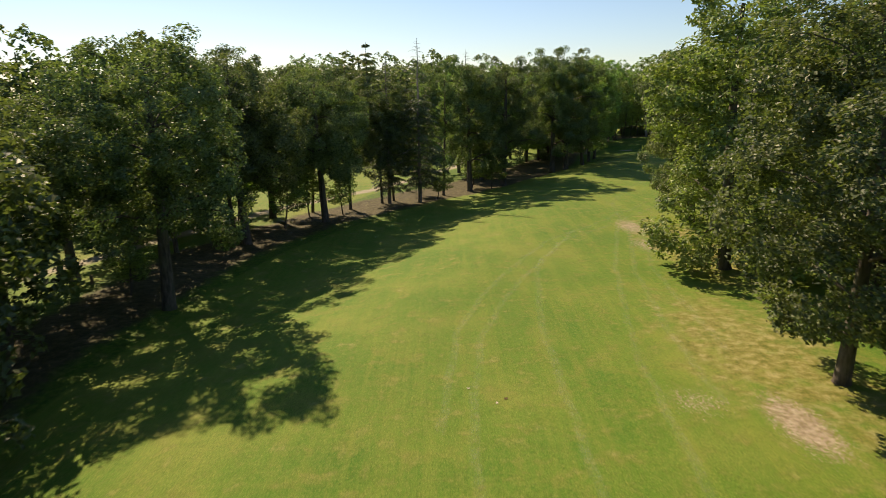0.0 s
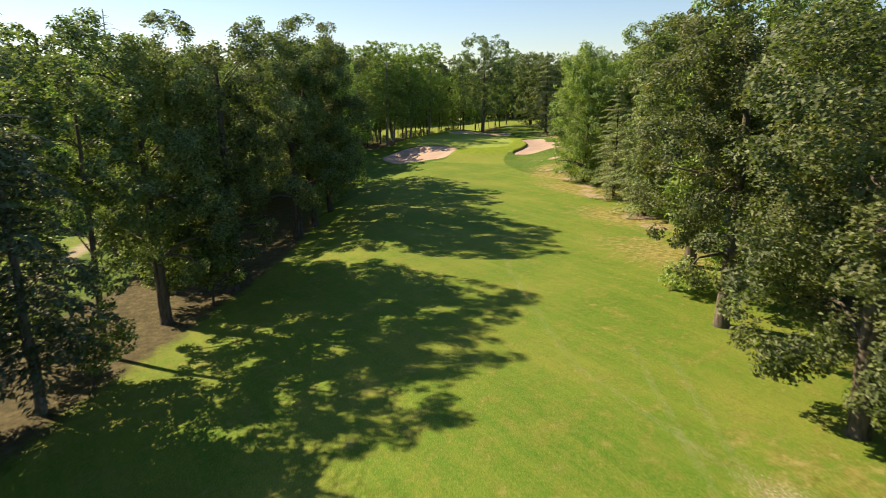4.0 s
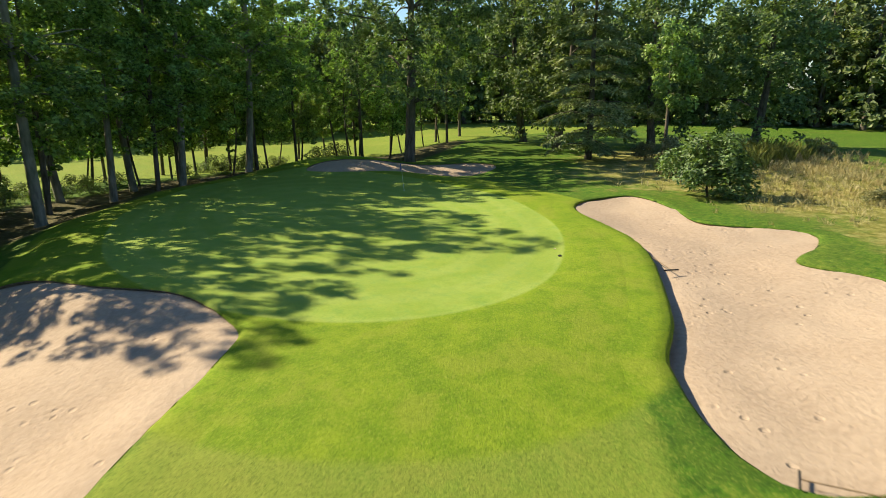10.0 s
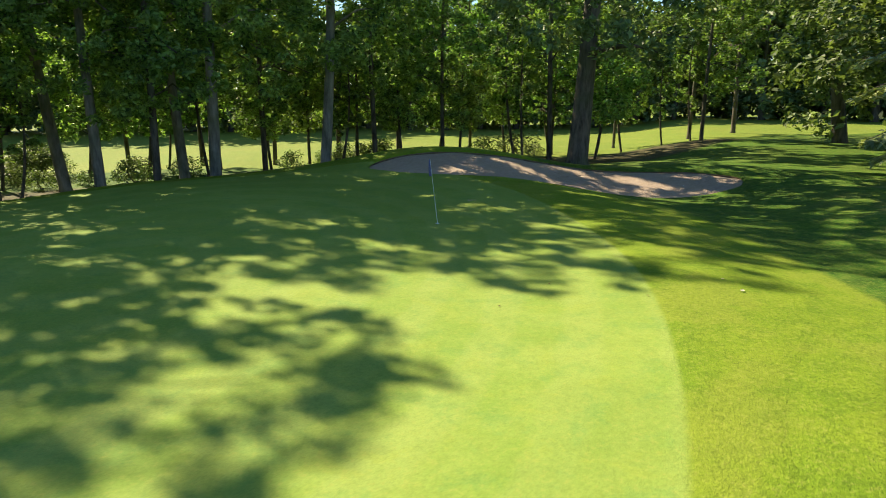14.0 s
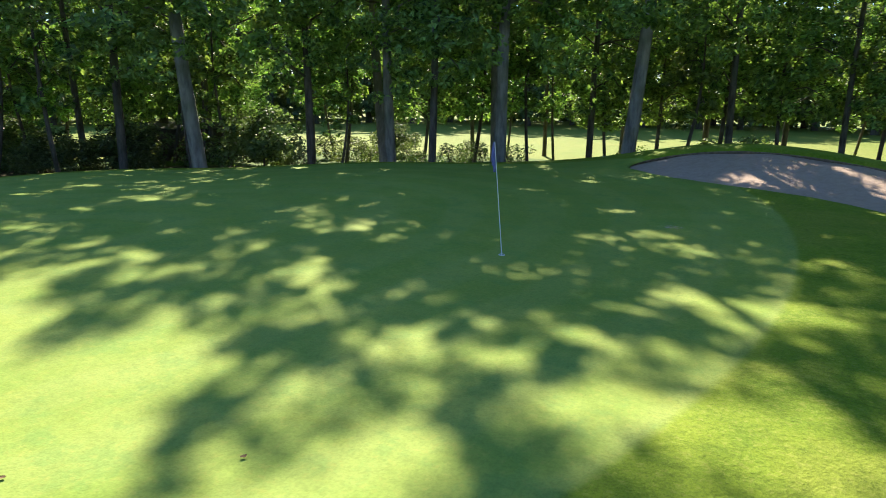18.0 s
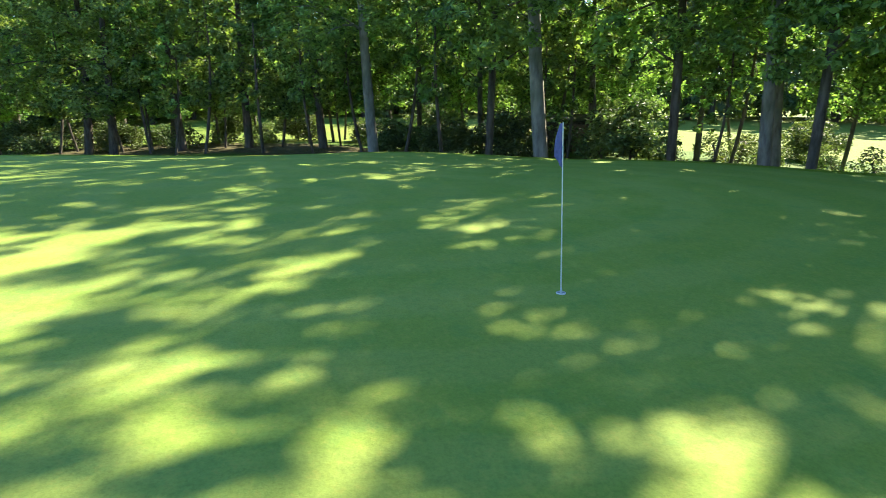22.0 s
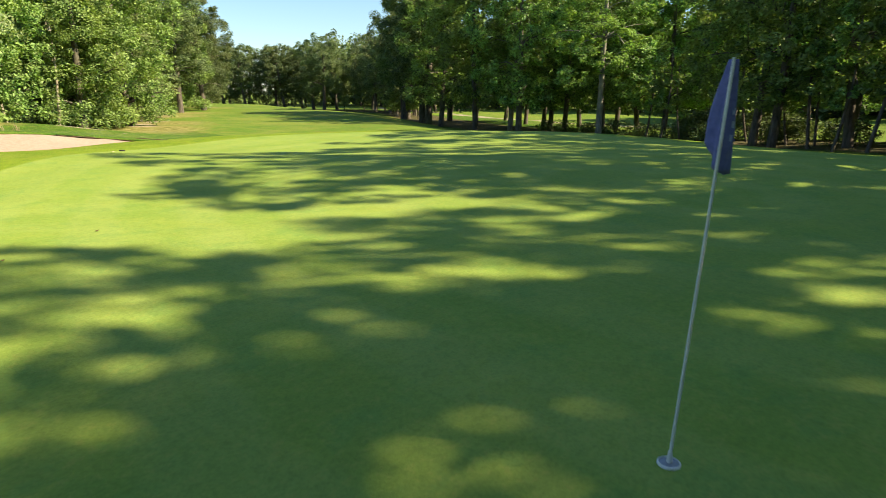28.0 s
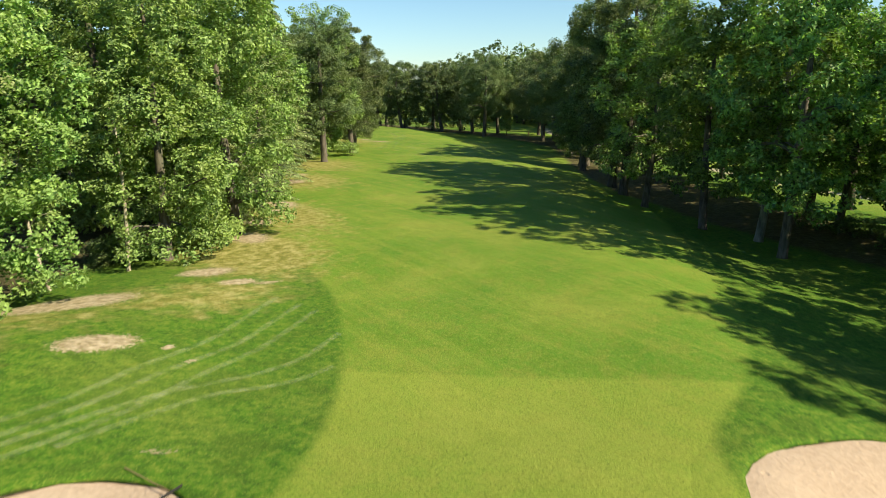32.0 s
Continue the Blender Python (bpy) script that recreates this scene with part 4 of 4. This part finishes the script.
# woods beyond the next fairways
ring = np.random.default_rng(9)
spots = []
for row in (0, 13):
    for yaw in np.arange(-105, 100, 3.6):
        a = math.radians(yaw + ring.uniform(-1, 1))
        d = 98 + row + ring.uniform(-4, 4)
        spots.append((85 - d * math.sin(a), 165 + d * math.cos(a), ring.uniform(0.9, 1.15), ring.uniform(0, 360), ring.uniform(0.95, 1.2)))
    for k in np.arange(-30, 240, 7.5):
        spots.append((-62 - row + 0.12 * k + ring.uniform(-3, 3), k, ring.uniform(0.9, 1.15), ring.uniform(0, 360), ring.uniform(0.95, 1.2)))
    for k in np.arange(-60, 90, 5.5):
        spots.append((k, -75 - row + ring.uniform(-3, 3), ring.uniform(0.9, 1.15), ring.uniform(0, 360), ring.uniform(0.95, 1.2)))
for s in spots:
    m = Matrix.LocRotScale((s[0], s[1], ground_z(s[0], s[1]) - 0.06), Euler((0, 0, radians(s[3]))), (s[2], s[2], s[2] * s[4]))
    copy_thing(far_a, m @ Matrix.Diagonal([1 / v for v in far_a.scale] + [1]))


thicket = broadleaf(33, 8.5, 0.1, 6.0, 0.1, 620, 1.4, "thicket", "dense distant undergrowth at the edge of a wood", LEAF_OAK, BARK, 40, limbs=4)
low = [(85 - (112 + 5 * math.sin(k * 9)) * math.sin(math.radians(k)), 165 + (112 + 5 * math.sin(k * 9)) * math.cos(math.radians(k)), 1.0, k * 33, 1) for k in np.arange(-105, 100, 4.2)]
low += [(-75 + 0.12 * k, k, 1.0, k * 37, 1) for k in np.arange(-30, 240, 8)] + [(k, -84, 1.0, k * 31, 1) for k in np.arange(-60, 90, 6)]
plant(thicket, low, "undergrowth")

# ---- flagstick and hole ----
def build_flag():
    bx, by = 87.58, 177.68
    z = ground_z(bx, by)
    top = Vector((-0.20, 0.05, 1.83))
    ob = tagged(new("flagstick"), "leaning white flagstick with a limp blue flag in the hole", "flagstick")
    ob.location = (bx, by, z)
    white = plain("white_paint", (0.78, 0.78, 0.76), 0.35, 0, 0.06)
    v, f = tube([top * k for k in (-0.06, 0.3, 0.6, 1.0)], [0.0085, 0.008, 0.0075, 0.007], 10)
    child("pole", raw_mesh("pole", v, f, [white], smooth=True), ob, "slim white pole")
    cloth, nt, b = material("blue_flag_cloth", 0.8)
    nt.links.new(ramp(nt, noise_tex(nt, 30, 3), [(0.3, (0.13, 0.14, 0.34)), (0.7, (0.19, 0.20, 0.47))]), b.inputs["Base Color"])
    axis_up = top.normalized()
    rows, cols = 18, 17
    V, F = [], []
    for i in range(rows):
        k = i / (rows - 1)
        for j in range(cols):
            u = j / (cols - 1) * 2 - 1
            lobe = 0.40 + 0.13 * (u + 1) / 2 - 0.05 * u * u
            open_out = 0.35 + 0.65 * math.sin(min(1, k * 1.3) * math.pi / 2)
            side = Vector((-0.648, 0.76, 0)) * (0.06 * u) + Vector((-0.96, -0.28, 0)) * (0.012 + 0.075 * abs(u) * (1.0 if u < 0 else 0.35))
            ripple = Vector((0.28, -0.96, 0)) * (0.010 * math.sin(u * 7 + k * 2.5))
            V.append(top * (1 - 0.004) + (side + ripple) * open_out - axis_up * (k * lobe))
    for i in range(rows - 1):
        for j in range(cols - 1):
            a = i * cols + j
            F.append((a, a + 1, a + cols + 1, a + cols))
    me = raw_mesh("flag", np.array([tuple(p) for p in V]), np.array(F), [cloth], smooth=True)
    fl = child("flag", me, ob, "limp slate blue cloth flag")
    md = fl.modifiers.new("thick", "SOLIDIFY")
    md.thickness = 0.003
    pale = plain("pale_flag_print", (0.42, 0.44, 0.62), 0.8, 0, 0.1)
    grid = np.array([tuple(p) for p in V]).reshape(rows, cols, 3)
    for r0, r1, c0, c1 in ((7, 8, 9, 12), (9, 10, 11, 13), (11, 12, 9, 12)):
        cell = grid[r0:r1 + 1, c0:c1 + 1].reshape(-1, 3)
        w = c1 - c0 + 1
        fs = [(a, a + 1, a + w + 1, a + w) for a in range(w - 1)]
        for shift in (0.006, -0.006):
            child("print_mark", raw_mesh("print_mark", cell + np.array([0.28, -0.96, 0]) * shift, np.array(fs), [pale], smooth=True), ob, "small pale printed bar")
    bm = bmesh.new()
    bmesh.ops.create_cone(bm, segments=12, radius1=0.016, radius2=0.010, depth=0.05, cap_ends=True, matrix=Matrix.Translation(top * 0.02))
    part("ferrule", bm, white, ob)
    cup = tagged(new("hole_cup"), "white-rimmed hole cup sunk in the green", "golf hole")
    cup.location = (bx, by, z)
    dark = plain("hole_plate", (0.30, 0.31, 0.33), 0.6)
    v, f = tube([(0, 0, 0.012), (0, 0, -0.02), (0, 0, -0.1)], [0.048, 0.046, 0.046], 28)
    v2, f2 = tube([(0, 0, -0.1), (0, 0, 0.006), (0, 0, 0.012)], [0.052, 0.055, 0.048], 28)
    child("rim", raw_mesh("rim", *join([(v, f), (v2, f2)]), [white], smooth=True), cup, "white plastic rim")
    bm = bmesh.new()
    bmesh.ops.create_circle(bm, cap_ends=True, segments=24, radius=0.048, matrix=Matrix.Translation((0, 0, 0.004)))
    part("bottom", bm, dark, cup, "grey plate round the foot of the pole")


build_flag()


# ---- rakes, tracks, tall grass, small things ----
WOODEN = plain("weathered_wood", (0.20, 0.14, 0.085), 0.8, 0, 0.3, 20.0)
BLACK = plain("black_plastic", (0.02, 0.02, 0.022), 0.5, 0, 0.2)


def slab(bm, size, m):
    g = bmesh.ops.create_cube(bm, size=1.0, matrix=m @ Matrix.Diagonal((*size, 1)))
    bmesh.ops.bevel(bm, geom=[e for e in bm.edges if all(v in g["verts"] for v in e.verts)], offset=min(size) * 0.2, segments=1, affect="EDGES")


def build_rake(head, tail, drop, label):
    """A bunker rake lying from its head to the end of its handle."""
    z = ground_z(*head) - drop
    a, b = Vector((*head, z + 0.05)), Vector((*tail, ground_z(*tail) - drop + 0.06))
    d = (b - a).normalized()
    d2 = Vector((-d.y, d.x, 0)).normalized()
    ob = tagged(new("bunker_rake"), label, "rake", "bunker rakes")
    ob.location = a
    v, f = tube([(0, 0, 0), d * 0.9, d * 1.75], [0.016, 0.015, 0.014], 8)
    child("handle", raw_mesh("handle", v, f, [WOODEN], smooth=True), ob, "long wooden handle")
    rot = Matrix(((d2.x, d.x, 0), (d2.y, d.y, 0), (0, 0, 1))).to_4x4()
    bm = bmesh.new()
    slab(bm, (0.62, 0.045, 0.05), rot)
    part("head", bm, BLACK, ob, "dark plastic head")
    for i in range(11):
        bm = bmesh.new()
        bmesh.ops.create_cone(bm, segments=6, radius1=0.009, radius2=0.004, depth=0.07, cap_ends=True, matrix=rot @ Matrix.Translation(((i - 5) * 0.056, 0, -0.05)) @ Matrix.Rotation(math.pi, 4, "X"))
        part("tooth", bm, BLACK, ob)


build_rake((64.4, 156.0), (65.7, 157.4), 0.45, "bunker rake lying on the sand beside the turf edge")
build_rake((75.0, 147.3), (75.6, 145.9), -0.02, "bunker rake lying on the grass at the end of the bunker")
build_rake((84.4, 155.8), (85.2, 157.3), 0.15, "bunker rake leaning on the undercut lip")


def blades(seed, cx, cy, rx, ry, count, tall, name, label, mat, per=12):
    """Tufts of upright blades."""
    r = np.random.default_rng(seed)
    q = r.normal(size=(count, 2)) * 0.55
    x, y = cx + q[:, 0] * rx, cy + q[:, 1] * ry
    clear = np.min([poly_dist(x, y, bk) for bk in BUNKERS], 0) > 0.8
    x, y, count = x[clear], y[clear], int(clear.sum())
    z = land(x, y)
    base = np.repeat(np.stack([x, y, z], 1), per, 0)
    n = len(base)
    base[:, :2] += r.normal(size=(n, 2)) * 0.13
    h = np.repeat(tall * r.uniform(0.5, 1.2, count), per) * r.uniform(0.6, 1.1, n)
    a = r.uniform(0, 2 * np.pi, n)
    side = np.stack([np.cos(a), np.sin(a), 0 * a], 1) * 0.012
    bend = r.normal(size=(n, 3)) * [0.25, 0.25, 0] * h[:, None]
    up = np.stack([0 * h, 0 * h, h], 1)
    v = np.stack([base - side, base + side, base + side * 0.7 + up * 0.6 + bend * 0.35, base + up + bend], 1).reshape(-1, 3)
    i = np.arange(n) * 4
    return tagged(new(name, raw_mesh(name, v, np.stack([i, i + 1, i + 2, i + 3], 1), [mat])), label, "grass", kind="stuff")


STRAW = leaf_material("dry_grass_blades", (0.17, 0.155, 0.09), (0.35, 0.31, 0.19), 0.2)
WEED = leaf_material("green_weeds", (0.08, 0.11, 0.03), (0.20, 0.22, 0.06), 0.3)
blades(41, 113, 163, 9, 7, 700, 0.5, "tall_grass", "tall straw-coloured grass on low mounds", STRAW)
blades(42, 107, 158, 8, 5, 380, 0.38, "tall_grass", "tall straw-coloured grass on low mounds", STRAW)
blades(43, 92, 146, 9, 3, 420, 0.35, "tall_grass", "dry grass at the edge of the birches", STRAW)
blades(44, 114, 168, 5, 3, 160, 1.5, "weeds", "clumps of tall green weeds in dry grass", WEED, 20)
blades(45, 122, 172, 8, 6, 500, 0.7, "tall_grass", "tall straw-coloured grass on low mounds", STRAW)


def track_material(name, strength):
    m, nt, b = material(name, 0.8)
    nt.links.new(ramp(nt, noise_tex(nt, 4.0, 4), [(0.3, (0.34, 0.40, 0.17)), (0.7, (0.52, 0.55, 0.32))]), b.inputs["Base Color"])
    clear = nt.nodes.new("ShaderNodeBsdfTransparent")
    mix = nt.nodes.new("ShaderNodeMixShader")
    nt.links.new(mathn(nt, "MULTIPLY", mathn(nt, "MULTIPLY", step(nt, noise_tex(nt, 1.6, 6, None, 0.75), 0.30, 0.70), strength), step(nt, attr(nt, "edge"), 1.0, 0.35)), mix.inputs[0])
    nt.links.new(clear.outputs[0], mix.inputs[1])
    nt.links.new(b.outputs[0], mix.inputs[2])
    nt.links.new(mix.outputs[0], nt.nodes["Material Output"].inputs[0])
    return m


PRESSED, FAINT = track_material("pressed_grass", 0.24), track_material("faintly_pressed_grass", 0.15)


def build_track(pts, width, mat, lift=0.025):
    """A worn wheel track: a thin strip that follows the ground."""
    p = np.array(pts, float)
    d = np.concatenate([[0], np.cumsum(np.hypot(*np.diff(p, axis=0).T))])
    s = np.arange(0, d[-1], 0.35)
    q = np.stack([np.interp(s, d, p[:, 0]), np.interp(s, d, p[:, 1])], 1)
    for _ in range(6):
        q[1:-1] = (q[:-2] + 2 * q[1:-1] + q[2:]) / 4
    q += 0.06 * np.stack([np.sin(s * 1.1), np.cos(s * 0.8)], 1)
    t = np.gradient(q, axis=0)
    nrm = np.stack([-t[:, 1], t[:, 0]], 1) / np.linalg.norm(t, axis=1)[:, None]
    offs = (-1.0, -0.4, 0.4, 1.0)
    rows = [q + nrm * width * o for o in offs]
    v = np.concatenate([np.column_stack([r, land(r[:, 0], r[:, 1]) + lift]) for r in rows])
    n = len(q)
    f = [(k * n + i, (k + 1) * n + i, (k + 1) * n + i + 1, k * n + i + 1) for k in range(3) for i in range(n - 1)]
    me = raw_mesh("wheel_track", v, f, [mat], smooth=True)
    me.attributes.new("edge", "FLOAT", "POINT").data.foreach_set("value", np.repeat(np.abs(np.array(offs, np.float32)), n))
    ob = tagged(new("wheel_track", me), "faint pale wheel track pressed into the grass", "track", "wheel tracks", "structure")


for line in ([(90.3, 148.1), (79.6, 143.5), (74.9, 141.0), (72.4, 139.5), (70.3, 138.1), (66.5, 135)],
             [(89.5, 148.9), (77.8, 143.9), (73.9, 141.7), (71.7, 140.2), (69.5, 138.7), (66, 136)],
             [(79, 143.5), (73.4, 141.5), (71.0, 141.2), (68.8, 140.7), (66.5, 139.2)],
             [(77, 143.8), (72.5, 142.2), (70, 142.4), (68, 141.8)],
             [(91, 147.5), (81, 143.2), (76, 140.8), (73.2, 139), (71, 137.3), (67, 133.5)]):
    build_track(line, 0.21, PRESSED)
for line in ([(17.2, 61), (13.1, 46.4), (10.8, 35.3), (9.6, 28.9), (8.8, 18)], [(18.0, 60), (14.2, 45), (12.6, 34), (11.8, 24)], [(16.5, 61), (10.1, 53.9), (4.2, 39.8), (1.9, 32), (1.1, 24), (1, 12)],
             [(15.5, 62), (9, 54.5), (3.0, 41), (0.6, 33), (-0.3, 22)], [(19.5, 61), (16, 47), (15, 38), (14.4, 29)], [(25, 72), (17.5, 62)], [(24, 73.5), (16, 62.5)], [(12, 58), (7, 46), (5.5, 34), (5.2, 18)], [(18, 63), (20, 74), (27, 88), (36, 102)]):
    build_track(line, 0.3, FAINT)


def build_post(x, y):
    bm = bmesh.new()
    slab(bm, (0.22, 0.22, 0.8), Matrix.Translation((0, 0, 0.36)))
    me = bpy.data.meshes.new("post")
    bm.to_mesh(me)
    bm.free()
    me.materials.append(WOODEN)
    ob = tagged(new("post", me), "short square wooden post beside the path", "post")
    ob.location = (x, y, ground_z(x, y))


build_post(-29.1, 49.4)


def build_sprinkler(x, y):
    bm = bmesh.new()
    bmesh.ops.create_cone(bm, segments=20, radius1=0.085, radius2=0.075, depth=0.05, cap_ends=True)
    me = bpy.data.meshes.new("sprinkler_head")
    bm.to_mesh(me)
    bm.free()
    me.materials.append(BLACK)
    ob = tagged(new("sprinkler_head", me), "black round sprinkler head set in the turf", "sprinkler")
    ob.location = (x, y, ground_z(x, y) + 0.012)


build_sprinkler(82.2, 159.4)


def build_hut(x, y, turn, wide, deep, high):
    """A small plank hut: plank walls, door, overhanging sloped roof."""
    ob = tagged(new("wooden_hut"), "small dark plank hut in the shade of the trees", "hut")
    ob.matrix_basis = Matrix.LocRotScale((x, y, ground_z(x, y)), Euler((0, 0, radians(turn))), (1, 1, 1))
    planks = plain("dark_stained_planks", (0.10, 0.085, 0.055), 0.85, 0, 0.4, 9.0)
    felt = plain("mossy_roof_felt", (0.07, 0.075, 0.055), 0.95, 0, 0.4, 5.0)
    for face, at, size in (("front", (0, -deep / 2, high / 2), (wide, 0.06, high)), ("back", (0, deep / 2, high / 2), (wide, 0.06, high)),
                           ("side", (-wide / 2 + 0.03, 0, high / 2), (0.06, deep - 0.07, high)), ("side", (wide / 2 - 0.03, 0, high / 2), (0.06, deep - 0.07, high))):
        along = 0 if size[0] > size[1] else 1
        n = int(size[along] / 0.24)
        bm = bmesh.new()
        for i in range(n):
            p, s = list(at), list(size)
            s[along] = size[along] / n - 0.012
            p[along] += (i + 0.5) * size[along] / n - size[along] / 2
            slab(bm, s, Matrix.Translation(p))
        part("plank_wall", bm, planks, ob)
    bm = bmesh.new()
    slab(bm, (0.85, 0.05, high * 0.88), Matrix.Translation((0.4, -deep / 2 - 0.058, high * 0.45)))
    door = part("door", bm, WOODEN, ob, "weathered plank door")
    bm = bmesh.new()
    slab(bm, (0.04, 0.06, 0.14), Matrix.Translation((0.08, -deep / 2 - 0.11, high * 0.45)))
    part("handle", bm, BLACK, door)
    bm = bmesh.new()
    slab(bm, (wide + 0.5, deep + 0.6, 0.09), Matrix.Translation((0, 0, high + 0.16)) @ Matrix.Rotation(radians(6), 4, "X"))
    part("roof", bm, felt, ob, "low sloping roof")


build_hut(57.0, 197.0, 38, 4.8, 2.4, 2.0)

BROOM = leaf_material("grey_green_twigs", (0.13, 0.15, 0.07), (0.29, 0.30, 0.16), 0.25)
broom = broadleaf(36, 2.0, 0.05, 1.3, 0.03, 1800, 0.17, "broom_bush", "pale grey-green bush in tall dry grass", BROOM, BARK, 30, limbs=6)
plant(broom, [(111.5, 172.5, 1.1, 0, 1.1), (116, 170, 1.2, 80, 0.9), (106.5, 169.5, 0.8, 160, 0.8), (113.5, 176.5, 0.9, 200, 1), (121, 165, 1, 40, 0.8), (104.5, 155.5, 0.6, 120, 0.8)], "bushes in the dry grass")


def build_fallen_leaf(x, y, turn, long, mat):
    """A curled dry leaf: a small dished blade with a stalk."""
    bm = bmesh.new()
    rows = []
    for i in range(6):
        k = i / 5
        w = 0.36 * long * math.sin(math.pi * (0.08 + 0.9 * k)) + 0.002
        rows.append([bm.verts.new(((k - 0.5) * long, w * u, 0.012 + 0.10 * long * (abs(u) + (2 * k - 1) ** 2))) for u in (-1, -0.5, 0, 0.5, 1)])
    for a, b in zip(rows, rows[1:]):
        for j in range(4):
            bm.faces.new((a[j], a[j + 1], b[j + 1], b[j]))
    me = bpy.data.meshes.new("fallen_leaf")
    bm.to_mesh(me)
    bm.free()
    me.materials.append(mat)
    ob = tagged(new("fallen_leaf", me), "small curled dry leaf lying on the mown turf", "leaf", "fallen leaves")
    ob.matrix_basis = Matrix.LocRotScale((x, y, ground_z(x, y)), Euler((0, 0, radians(turn))), (1, 1, 1))


PALE_LEAF, BROWN_LEAF = plain("bleached_leaf", (0.55, 0.50, 0.40), 0.8, 0, 0.2, 40.0), plain("brown_leaf", (0.14, 0.09, 0.04), 0.8, 0, 0.3, 40.0)
for x, y, turn, long, mat in ((91.53, 169.8, 40, 0.10, PALE_LEAF), (91.7, 170.6, 130, 0.05, PALE_LEAF), (89.81, 170.0, 10, 0.05, BROWN_LEAF), (88.47, 171.24, 70, 0.05, BROWN_LEAF), (82.79, 160.19, 20, 0.13, PALE_LEAF),
                              (87.2, 170.3, 200, 0.05, BROWN_LEAF), (2.63, 25.4, 30, 0.2, BROWN_LEAF), (2.2, 25.0, 100, 0.16, PALE_LEAF), (1.0, 26.4, 160, 0.16, PALE_LEAF)):
    build_fallen_leaf(x, y, turn, long, mat)
